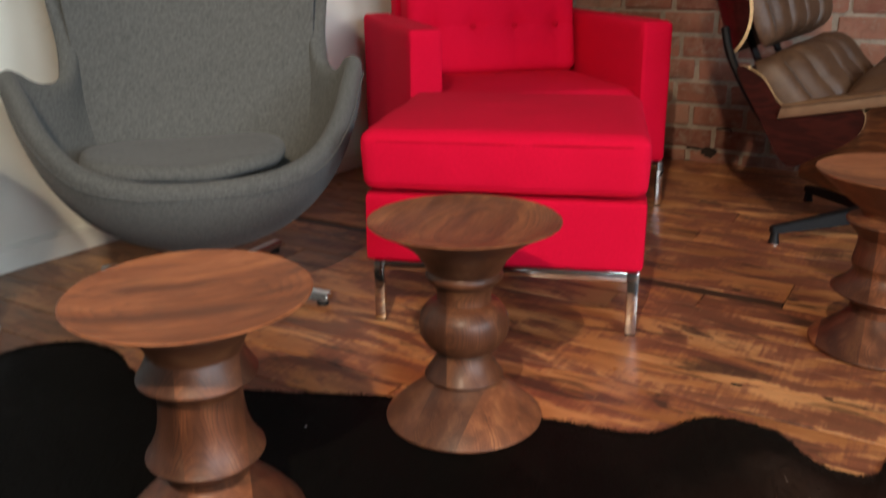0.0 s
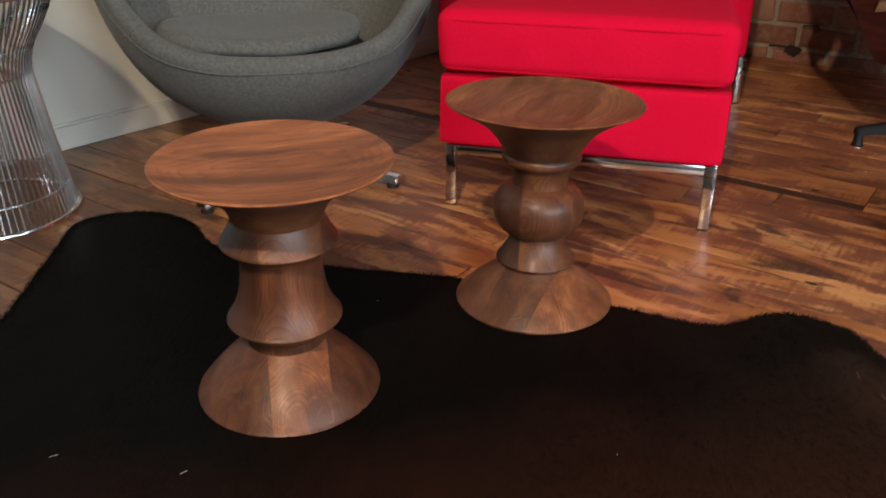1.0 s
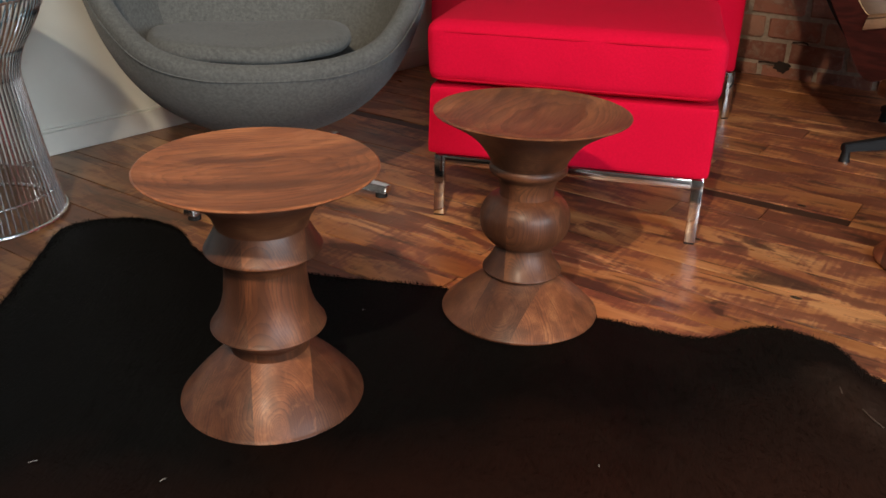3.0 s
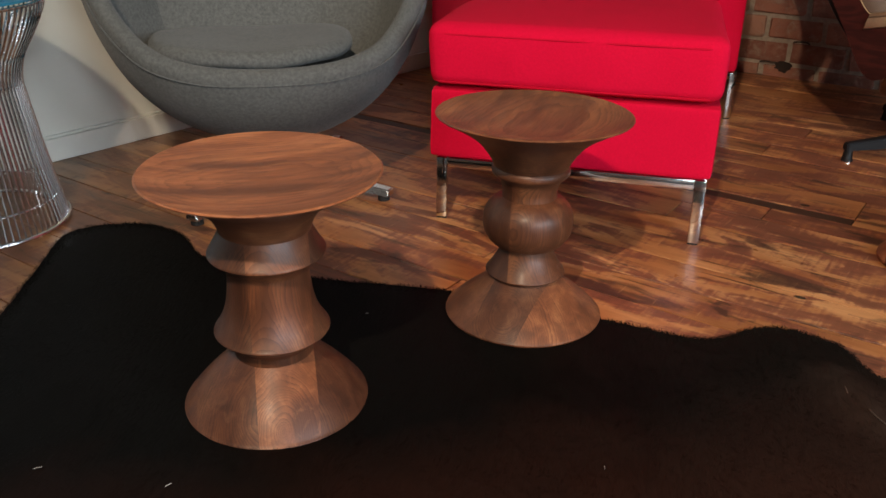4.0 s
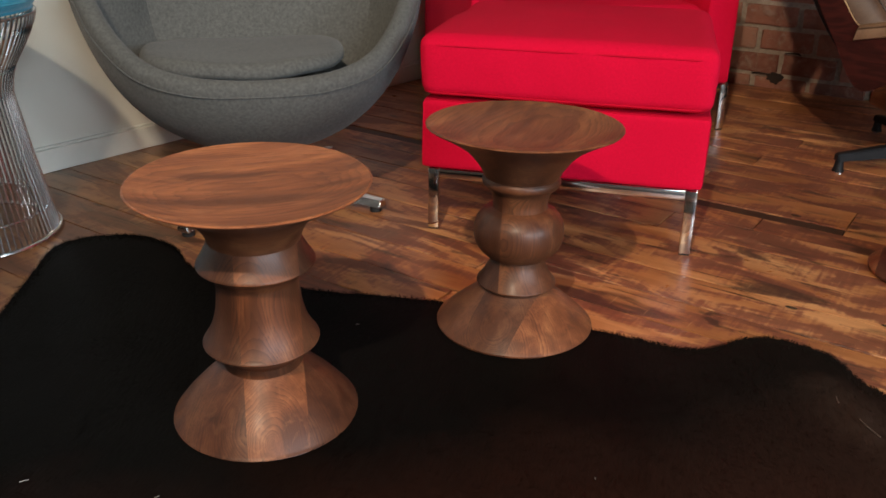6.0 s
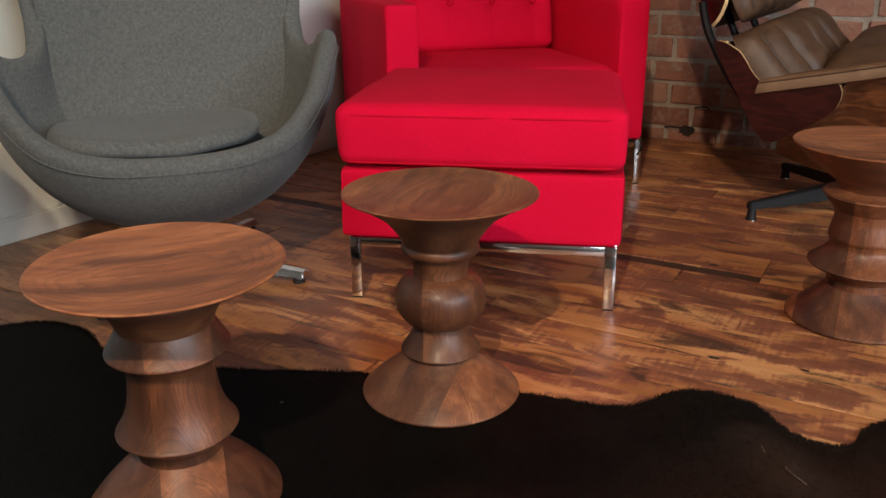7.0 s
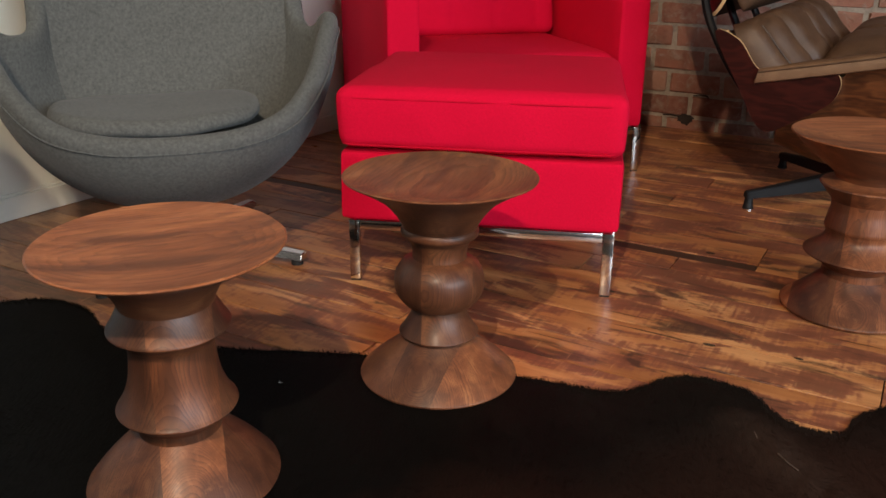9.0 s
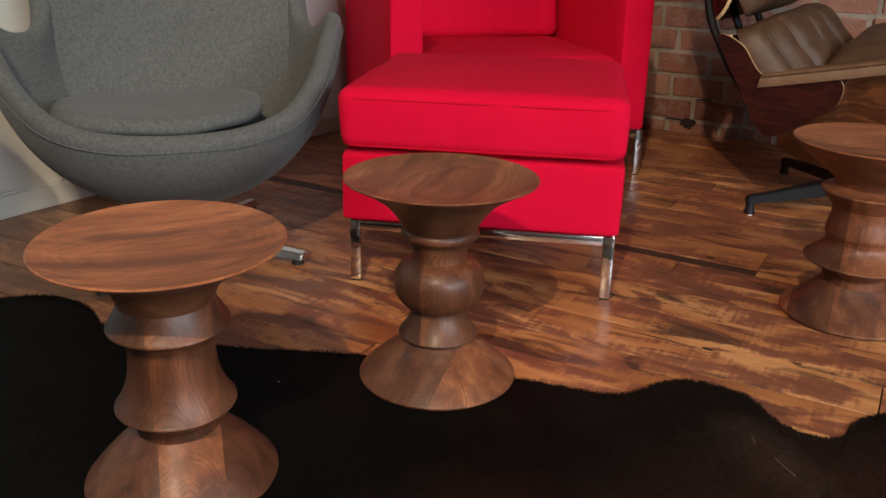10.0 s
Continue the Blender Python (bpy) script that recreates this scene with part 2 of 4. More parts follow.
def leather(name, dark, light):
    n = Nodes(name, 0.45, 0, 0.4)
    v = n.coords()
    cells = n.node("TexVoronoi", Vector=v, Scale=420.0).outputs["Distance"]
    crease = n.noise(v, 16, 5, 0.65, 0.6)
    n.put(n.out.inputs["Roughness"], n.math("ADD", n.math("MULTIPLY", crease, 0.3), 0.32))
    n.bump(n.math("ADD", n.math("MULTIPLY", cells, 0.25), crease), 0.4, 0.003)
    return n.base(n.ramp(crease, (0.3, dark), (0.7, light)))


def chrome_steel():
    n = Nodes("polished_chrome", 0.1, 1.0)
    v = n.coords()
    n.put(n.out.inputs["Roughness"], n.math("ADD", n.math("MULTIPLY", n.noise(v, 60, 4), 0.12), 0.05))
    return n.base((0.72, 0.71, 0.69))


def cowhide():
    n = Nodes("cowhide_hair", 0.6, 0, 0.07)
    v = n.position()
    broad = n.noise(v, 2.2, 4, 0.6)
    fine = n.noise(n.mapping(v, scale=(260, 60, 60)), 1.0, 3)
    y = n.node("SeparateXYZ", Vector=v).outputs[1]
    x = n.node("SeparateXYZ", Vector=v).outputs[0]
    brown = n.step(n.math("ADD", n.math("ADD", n.math("MULTIPLY", broad, 0.6), n.math("MULTIPLY", x, 0.62)), n.math("MULTIPLY", y, -1.3)), -1.32, -0.72)
    col = n.mix(brown, (0.0029, 0.0026, 0.0023), (0.044, 0.0135, 0.0075))
    # Greyish sheen on the right side is put into the coat's colour.
    grey_sheen = n.step(n.math("ADD", x, n.math("MULTIPLY", n.noise(v, 5.5, 5, 0.65, 0.7), 0.9)), 0.55, 1.15)
    col = n.mix(n.math("MULTIPLY", n.math("MULTIPLY", grey_sheen, n.step(x, 0.98, 0.72)), 0.4), col, (0.022, 0.016, 0.0125))
    # Lighter patch round the fold: its sheen is painted into the hair.
    off_x = n.math("ADD", n.math("ADD", x, -0.645), n.math("MULTIPLY", n.math("ADD", y, -1.44), 0.38))
    off_y = n.math("MULTIPLY", n.math("ADD", y, -1.44), 0.5)
    worn = n.math("ADD", n.math("SQRT", n.math("ADD", n.math("MULTIPLY", off_x, off_x), n.math("MULTIPLY", off_y, off_y))), n.math("MULTIPLY", n.noise(v, 16, 5, 0.65), 0.09))
    col = n.mix(n.math("MULTIPLY", n.step(worn, 0.125, 0.045), 0.7), col, (0.050, 0.030, 0.022))
    col = n.mix(n.math("MULTIPLY", fine, 0.5), col, (0.002, 0.0015, 0.0012))
    n.bump(fine, 0.4, 0.002)
    return n.base(col)


def plaster():
    n = Nodes("white_plaster", 0.8, 0, 0.3)
    v = n.position()
    broad, fine = n.noise(v, 2.5, 4), n.noise(v, 120, 4)
    scuff = n.step(n.noise(n.mapping(v, scale=(6, 6, 22)), 1.0, 5, 0.7), 0.62, 0.75)
    col = n.ramp(broad, (0.3, (0.77, 0.775, 0.70)), (0.7, (0.85, 0.855, 0.775)))
    col = n.mix(n.math("MULTIPLY", scuff, 0.25), col, (0.5, 0.46, 0.4))
    n.bump(fine, 0.12, 0.002)
    return n.base(col)


M_RED = cloth("red_wool", (0.55, 0.0012, 0.024), (0.74, 0.0024, 0.042), 700, 0.0, 0.4)
M_RED_SEAM = cloth("red_piping", (0.44, 0.0010, 0.016), (0.60, 0.002, 0.028), 900, 0.0, 0.4)
M_GREY = cloth("grey_wool", (0.070, 0.072, 0.070), (0.140, 0.143, 0.137), 420, 0.1, 0.6)
M_BLUE = cloth("blue_wool", (0.012, 0.16, 0.26), (0.03, 0.30, 0.42), 500, 0.3, 0.4)
M_CHROME = chrome_steel()
M_NICKEL = plain("bright_nickel", (0.80, 0.80, 0.79), 0.24, 1.0, 0.05, 60)
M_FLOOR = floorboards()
M_GAP = plain("dark_gap_dirt_and_shade", (0.024, 0.014, 0.010), 0.9, 0, 0.4, 60)
M_KNOT = plain("filled_knot", (0.055, 0.040, 0.026), 0.25, 0, 0.5, 200, 0.3)
M_STRIP = plain("dirt_worn_strip", (0.060, 0.030, 0.018), 0.55, 0, 0.6, 40, 0.3)
M_BRICK = brick_clay()
M_MORTAR = plain("lime_mortar", (0.31, 0.255, 0.205), 0.95, 0, 0.42, 60, 0.6, 0.1)
M_PLASTER = plaster()
M_SKIRT = plain("painted_skirting", (0.82, 0.83, 0.76), 0.45, 0, 0.07, 14)
# Unseen walls and ceiling get dark colours to cut bounced light.
M_DIM = plain("dim_unseen_wall", (0.20, 0.19, 0.18), 0.85, 0, 0.08, 6, 0.1)
M_CEIL = plain("dim_unseen_ceiling", (0.24, 0.23, 0.22), 0.9, 0, 0.06, 5)
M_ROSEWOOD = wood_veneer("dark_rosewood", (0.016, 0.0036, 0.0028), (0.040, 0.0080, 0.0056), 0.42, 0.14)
# Lighter rosewood copy: light on the seat shell is put into its colour.
M_WOODLIT = wood_veneer("lit_seat_shell_rosewood", (0.050, 0.015, 0.007), (0.17, 0.060, 0.021), 0.32)
M_PLY = plain("plywood_edge", (0.55, 0.36, 0.17), 0.6, 0, 0.25, 150)
M_LEATHER = leather("brown_leather", (0.044, 0.022, 0.012), (0.094, 0.049, 0.026))
M_CREASE_SHADE = leather("leather_crease_shade", (0.022, 0.012, 0.008), (0.04, 0.022, 0.014))
M_LEATHER_BAND = leather("tan_leather_band", (0.10, 0.051, 0.026), (0.165, 0.091, 0.047))
M_BLACK = plain("black_aluminium", (0.009, 0.009, 0.010), 0.5, 0.0, 0.2, 80, 0.0, 0.25)
M_BRACE = plain("black_lacquered_steel", (0.006, 0.005, 0.005), 0.5, 0, 0.2, 80, 0.0, 0.1)
M_RUBBER = plain("black_rubber", (0.012, 0.012, 0.012), 0.7, 0, 0.2, 60)
M_HIDE = cowhide()
M_SCAR_GLINT = plain("hide_scar_glint", (0.085, 0.060, 0.048), 0.5, 0, 0.5, 90, 0.4)
M_LINT = plain("pale_lint", (0.6, 0.58, 0.54), 0.8, 0, 0.1, 50)


# ---- mesh helpers ----
def empty(name, m, label="", category="", group="", kind=""):
    ob = new(name)
    ob.empty_display_size = 0.05
    ob.matrix_world = m
    return tagged(ob, label, category, group, kind)


def finish(me, mats, angle=40):
    for m in mats if isinstance(mats, (tuple, list)) else (mats,):
        me.materials.append(m)
    me.polygons.foreach_set("use_smooth", [True] * len(me.polygons))
    me.set_sharp_from_angle(angle=radians(angle))
    return me


def part(name, bm, mats, parent=None, label="", m=None, angle=40, kind=""):
    """Links a bmesh as one mesh object under a thing or under a part."""
    me = bpy.data.meshes.new(name)
    bm.normal_update()
    bm.to_mesh(me)
    bm.free()
    ob = new(name, finish(me, mats, angle))
    if parent:
        ob.parent = parent
    if m is not None:
        ob.matrix_basis = m
    return tagged(ob, label, kind=kind)


def box(size, at=(0, 0, 0), bevel=0.0, seg=2, cuts=0, bm=None, turn=None):
    """A block with rounded edges, its middle at a place."""
    bm = bm or bmesh.new()
    m = Matrix.Translation(at) @ (turn or Matrix.Identity(4)) @ Matrix.Diagonal((*size, 1))
    made = bmesh.ops.create_cube(bm, size=1, matrix=m)["verts"]
    edges = list({e for v in made for e in v.link_edges})
    if bevel:
        bmesh.ops.bevel(bm, geom=edges, offset=bevel, segments=seg, profile=0.5, affect="EDGES")
    return bm


def cushion(size, at, bevel, crown=0.02, wrinkle=0.004, seed=0.0, res=22):
    """A soft box: rounded edges, crowned top and uneven faces."""
    bm = bmesh.new()
    sx, sy, sz = size
    bmesh.ops.create_cube(bm, size=2)
    bmesh.ops.subdivide_edges(bm, edges=bm.edges[:], cuts=res, use_grid_fill=True)
    for v in bm.verts:
        x, y, z = v.co
        # round every edge by pulling the outer band onto arcs
        p = Vector((x * sx / 2, y * sy / 2, z * sz / 2))
        inner = Vector([max(-s / 2 + bevel, min(s / 2 - bevel, c)) for s, c in zip(size, p)])
        d = p - inner
        if d.length > 1e-9:
            p = inner + d.normalized() * min(bevel, max(abs(c) for c in d))
        swell = (1 - x * x) * (1 - y * y)
        p.z += crown * swell * (1 if z > 0 else -0.25) * abs(z)
        p += Vector((math.copysign(1, x) * (abs(x) > 0.98), math.copysign(1, y) * (abs(y) > 0.98), 0)) * crown * 0.3 * (1 - z * z)
        w = noise.noise(p * 7 + Vector((seed, seed, seed))) + 0.5 * noise.noise(p * 19 + Vector((seed, 0, 0)))
        p += p.normalized() * w * wrinkle
        v.co = p + Vector(at)
    return bm


def catmull(pts, per=8, closed=False):
    pts = [Vector(p) for p in pts]
    n, out = len(pts), []
    for i in range(n if closed else n - 1):
        if closed:
            a, b, c, d = (pts[(i + k - 1) % n] for k in range(4))
        else:
            a, b, c, d = pts[max(i - 1, 0)], pts[i], pts[i + 1], pts[min(i + 2, n - 1)]
        for k in range(per):
            t = k / per
            out.append(0.5 * (2 * b + (c - a) * t + (2 * a - 5 * b + 4 * c - d) * t * t + (3 * b - a - 3 * c + d) * t ** 3))
    if not closed:
        out.append(pts[-1])
    return out


def tube(pts, radius, sides=8, closed=False, bm=None):
    bm = bm or bmesh.new()
    pts = [Vector(p) for p in pts]
    n, rings = len(pts), []
    for i, p in enumerate(pts):
        ahead = pts[(i + 1) % n] if closed or i < n - 1 else p
        behind = pts[i - 1] if closed or i > 0 else p
        t = (ahead - behind).normalized()
        up = Vector((0, 0, 1)) if abs(t.z) < 0.9 else Vector((1, 0, 0))
        u = t.cross(up).normalized()
        w = u.cross(t)
        rings.append([bm.verts.new(p + radius * (math.cos(a) * u + math.sin(a) * w)) for a in (2 * math.pi * k / sides for k in range(sides))])
    for i in range(n if closed else n - 1):
        a, b = rings[i], rings[(i + 1) % n]
        for k in range(sides):
            bm.faces.new((a[k], a[(k + 1) % sides], b[(k + 1) % sides], b[k]))
    if not closed:
        bm.faces.new(rings[0][::-1]), bm.faces.new(rings[-1])
    return bm


def lathe(profile, sides=96, bm=None):
    """Turns a list of (radius, height), from the top's middle down, round the upright axis."""
    bm = bm or bmesh.new()
    rings = []
    for r, z in profile:
        if r < 1e-5:
            rings.append([bm.verts.new((0, 0, z))])
        else:
            rings.append([bm.verts.new((r * math.cos(a), r * math.sin(a), z)) for a in (2 * math.pi * k / sides for k in range(sides))])
    for a, b in zip(rings, rings[1:]):
        for k in range(sides):
            j = (k + 1) % sides
            if len(a) == 1:
                bm.faces.new((a[0], b[k], b[j]))
            elif len(b) == 1:
                bm.faces.new((a[k], b[0], a[j]))
            else:
                bm.faces.new((a[k], b[k], b[j], a[j]))
    return bm


def sheet(rows):
    """A mesh of quads over rows of points."""
    bm = bmesh.new()
    vs = [[bm.verts.new(p) for p in row] for row in rows]
    for a, b in zip(vs, vs[1:]):
        for k in range(len(a) - 1):
            bm.faces.new((a[k], a[k + 1], b[k + 1], b[k]))
    return bm


def slab(bm, thick, rim=1):
    """Gives a sheet thickness along its normals; the rim takes material slot rim."""
    bm.normal_update()
    top = list(bm.verts)
    faces = list(bm.faces)
    border = [e for e in bm.edges if len(e.link_faces) == 1]
    low = {v: bm.verts.new(v.co - v.normal * thick) for v in top}
    for f in faces:
        bm.faces.new([low[v] for v in reversed(f.verts)])
    for e in border:
        f = e.link_faces[0]
        loop = next(l for l in f.loops if l.edge == e)
        a, b = loop.vert, loop.link_loop_next.vert
        g = bm.faces.new((b, a, low[a], low[b]))
        g.material_index = rim
    return bm


# ---- room ----
WALL_DIR, BRICK_DIR = radians(65), radians(-20)
CORNER = Vector((-0.356, 4.201))
left_way = Vector((math.cos(WALL_DIR), math.sin(WALL_DIR)))
brick_way = Vector((math.cos(BRICK_DIR), math.sin(BRICK_DIR)))
P_BRICK_END = CORNER + brick_way * 4.6
P_LEFT_END = CORNER - left_way * 6.4
P_FAR = Vector((4.1, -2.2))
ROOM = [CORNER, P_LEFT_END, P_FAR, P_BRICK_END]
HEIGHT = 2.8


def wall_between(name, p, q, mat, label, hole=None, thick=0.16):
    """A wall from p to q, seen from its left; hole: start, end, sill and head of an opening."""
    d = (q - p).normalized()
    length = (q - p).length
    m = Matrix.Translation((p.x, p.y, 0)) @ Matrix.Rotation(math.atan2(d.y, d.x), 4, "Z")
    bm = bmesh.new()
    blocks = [(0, length, 0, HEIGHT)]
    if hole:
        a, b, lo, hi = hole
        blocks = [(0, a, 0, HEIGHT), (b, length, 0, HEIGHT), (a, b, 0, lo), (a, b, hi, HEIGHT)]
    for x0, x1, z0, z1 in blocks:
        box((x1 - x0, thick, z1 - z0), ((x0 + x1) / 2, -thick / 2, (z0 + z1) / 2), bm=bm)
    ob = part(name, bm, mat, m=m)
    return tagged(ob, label, "wall", kind="structure"), m, length


wall_left, m_left, len_left = wall_between("wall_west", CORNER, P_LEFT_END, M_PLASTER, "white plastered wall with light scuffs")
wall_south, m_south, len_south = wall_between("wall_south", P_LEFT_END, P_FAR, M_DIM, "unseen grey wall with a wide window, darkened to cut bounce", (4.9, 6.9, 1.1, 2.5))
wall_east, m_east, len_east = wall_between("wall_east", P_FAR, P_BRICK_END, M_DIM, "unseen grey wall with a wide window, darkened to cut bounce", (0.5, 2.5, 1.1, 2.5))
wall_brick, m_brick, len_brick = wall_between("wall_north", P_BRICK_END, CORNER, M_MORTAR, "old red brick wall with pale mortar")

bm = bmesh.new()
bm.faces.new([bm.verts.new((p.x, p.y, HEIGHT)) for p in ROOM])
bmesh.ops.solidify(bm, geom=bm.faces[:], thickness=0.12)
ceiling = tagged(part("ceiling", bm, M_CEIL), "unseen ceiling, darkened to cut bounced light", "ceiling", kind="structure")

# skirting of the left wall: plain board with a small step on top
bm = box((len_left, 0.016, 0.064), (len_left / 2, 0.008, 0.032), 0.002, 1)
box((len_left, 0.009, 0.008), (len_left / 2, 0.0045, 0.068), 0.002, 1, bm=bm)
baseboard = tagged(part("baseboard", bm, M_SKIRT, m=m_left), "white painted skirting board", "baseboard", kind="structure")



def window(name, m, x0, x1):
    """A fixed window in the opening from x0 to x1 along a wall, with a mullion in its middle."""
    ob = empty(name, m, "wide window with pale frame and daylight behind", "window", kind="structure")
    mid, wide = (x0 + x1) / 2, x1 - x0
    for nm, size, at in (("window_frame", (wide, 0.06, 0.06), (mid, -0.08, 1.13)), ("window_frame", (wide, 0.06, 0.06), (mid, -0.08, 2.47)),
                         ("window_frame", (0.06, 0.06, 1.28), (x0 + 0.03, -0.08, 1.8)), ("window_frame", (0.06, 0.06, 1.28), (x1 - 0.03, -0.08, 1.8)),
                         ("mullion", (0.05, 0.05, 1.28), (mid, -0.08, 1.8))):
        part(nm, box(size, at, 0.006), M_SKIRT, ob)
    return m @ Matrix.Translation((mid, -0.14, 1.8)) @ Matrix.Rotation(radians(90), 4, "X")


daylight.matrix_world = window("window_1", m_south, 4.9, 6.9)
daylight_east.matrix_world = window("window_2", m_east, 0.5, 2.5)


# ---- cowhide rug ----
HIDE = [(-0.833, 1.30), (-0.90, 1.50), (-0.965, 1.70), (-0.87, 1.795), (-0.735, 1.775), (-0.60, 1.665), (-0.35, 1.645), (-0.10, 1.665),
        (0.10, 1.645), (0.30, 1.613), (0.405, 1.607), (0.52, 1.68), (0.62, 1.655), (0.668, 1.565), (0.720, 1.528), (0.775, 1.533), (0.806, 1.585), (0.88, 1.63), (0.98, 1.65), (1.05, 1.40),
        (0.92, 0.95), (0.85, 0.45), (0.30, 0.22), (-0.40, 0.30), (-0.72, 0.62), (-0.74, 1.0)]
edge = catmull([(x, y, 0) for x, y in HIDE], 10, True)
HIDE_TOP = 0.005
middle = Vector((0.35, 0.60, 0))
cowhide_rug = empty("cowhide_rug", Matrix.Identity(4), "black cowhide rug with brown sheen on the floor", "rug")
rows = []


def hide_height(q, f):
    """How high the skin lies at q, a share f of the way to its rim: thin at the rim, with soft waves and one long fold."""
    inward = min(1, (1 - f) * 22)
    fold = min((Vector((q.x, q.y, 0)) - Vector((0.605 + 0.10 * k / 8 + 0.02 * math.sin(k), 1.545 - 0.24 * k / 8, 0))).length for k in range(9))
    return 0.0006 + (HIDE_TOP - 0.0006) * inward + min(1, (1 - f) * 10) * (0.0012 * noise.noise(q * 9) + 0.007 * math.exp(-(fold / 0.022) ** 2))


ragged = [p + (p - middle).normalized() * (0.006 * noise.noise(p * 14) + 0.004 * noise.noise(p * 45)) for p in edge]
for k in range(49):
    f = k / 48
    ring = []
    for p in ragged:
        q = middle.lerp(p, f)
        q.z = hide_height(q, f)
        ring.append(q)
    rows.append(ring + ring[:1])
bm = sheet(rows)
bmesh.ops.remove_doubles(bm, verts=bm.verts[:], dist=1e-5)
part("hide", bm, M_HIDE, cowhide_rug)


def hairs(count, seed):
    """Short flat hair combed over the hide, longer at its rim."""
    r = random.Random(seed)
    verts, faces = [], []
    shares = [(p - middle).cross(q - middle).length for p, q in zip(ragged[-1:] + ragged[:-1], ragged)]
    picks = r.choices(range(len(ragged)), shares, k=count)
    for i in range(count):
        j = picks[i] if i % 3 else r.randrange(len(ragged))
        p = ragged[j - 1].lerp(ragged[j], r.random())
        rim = i % 3 == 0
        f = 1 - abs(r.gauss(0, 0.012)) if rim else math.sqrt(r.random())
        q = middle.lerp(p, min(f, 1.003))
        q += Vector((r.uniform(-1, 1), r.uniform(-1, 1), 0)) * 0.006
        out = (p - middle).normalized()
        sway = noise.noise(q * 6) * 2.2
        way = Vector((math.sin(sway), 0.35 - math.cos(sway), 0)) * 0.6 + out * (1.1 if rim else 0.15)
        way.normalize()
        side = Vector((-way.y, way.x, 0)) * r.uniform(0.0004, 0.0008)
        length = r.uniform(0.003, 0.0075) if rim else r.uniform(0.008, 0.016)
        q.z = max(hide_height(q, min(f, 1.0)) + 0.0006, 0.001)
        n = len(verts)
        verts += [q - side, q + side, q + way * length + Vector((0, 0, r.uniform(0.0, 0.0035)))]
        faces.append((n, n + 1, n + 2))
    me = bpy.data.meshes.new("hair")
    me.from_pydata(verts, [], faces)
    me.materials.append(M_HIDE)
    ob = new("hair", me)
    ob.parent = cowhide_rug
    return tagged(ob, "short black hair", kind="stuff")


hairs(60000, 11)

# pale lint on the hide, then a scar with painted highlights
for x, y, turn, length in ((-0.49, 0.985, 40, 0.012), (-0.30, 1.0, 60, 0.010), (-0.335, 1.385, 80, 0.006), (-0.315, 1.39, 150, 0.008), (-0.40, 1.45, 30, 0.006), (0.26, 1.19, 100, 0.006), (-0.2, 1.52, 20, 0.005)):
    way = Vector((math.cos(radians(turn)), math.sin(radians(turn)), 0)) * length / 2
    lint = part("lint", tube([Vector((x, y, 0.0086)) - way, Vector((x, y, 0.0094)), Vector((x, y, 0.0086)) + way], 0.0004, 5), M_LINT)
    tagged(lint, "tiny pale thread of lint on the hide", "lint", "lint on the rug")


# a healed scar on the hide, with highlight bits added as pale pieces
part("scar", tube(catmull([(0.612, 1.520, 0.0055), (0.617, 1.500, 0.0062), (0.619, 1.480, 0.0055)], 5), 0.0012, 6), M_SCAR_GLINT, cowhide_rug, "pale brown scar with painted glint")
part("scar", tube(catmull([(0.640, 1.432, 0.0125), (0.648, 1.412, 0.0130), (0.662, 1.390, 0.0120)], 5), 0.0011, 6), M_SCAR_GLINT, cowhide_rug, "pale brown scar with painted glint")


# ---- turned walnut stools ----
def profile(runs):
    """Smooth runs of (radius, height) that meet in crisp edges."""
    out = []
    for run in runs:
        for p in catmull([(r, z, 0) for r, z in run], 5):
            if not out or (Vector(out[-1]) - Vector((p.x, p.y))).length > 1e-5:
                out.append((max(p.x, 0.0), p.y))
    return out


SEAT = [[(0, 0.3630), (0.06, 0.3640), (0.12, 0.3690), (0.153, 0.3752), (0.1665, 0.3785)], [(0.1665, 0.3785), (0.1690, 0.3770), (0.1678, 0.3748)]]
STOOL_A = SEAT + [[(0.1678, 0.3748), (0.135, 0.357), (0.100, 0.338), (0.078, 0.317), (0.068, 0.298)], [(0.068, 0.298), (0.0665, 0.291)],
                  [(0.0665, 0.291), (0.071, 0.281), (0.0790, 0.266), (0.0845, 0.2575)], [(0.0845, 0.2575), (0.0852, 0.2545), (0.082, 0.2520)],
                  [(0.082, 0.2520), (0.067, 0.241), (0.0605, 0.230)], [(0.0605, 0.230), (0.0605, 0.210), (0.0645, 0.177), (0.073, 0.151), (0.0840, 0.132)],
                  [(0.0840, 0.132), (0.0862, 0.1285), (0.083, 0.1247)], [(0.083, 0.1247), (0.067, 0.112), (0.0590, 0.102)], [(0.0590, 0.102), (0.0595, 0.0895)],
                  [(0.0595, 0.0895), (0.075, 0.075), (0.100, 0.052), (0.123, 0.027), (0.138, 0.0075)], [(0.138, 0.0075), (0.1405, 0.0045), (0.138, 0.0)], [(0.138, 0.0), (0.06, 0.001), (0, 0.001)]]
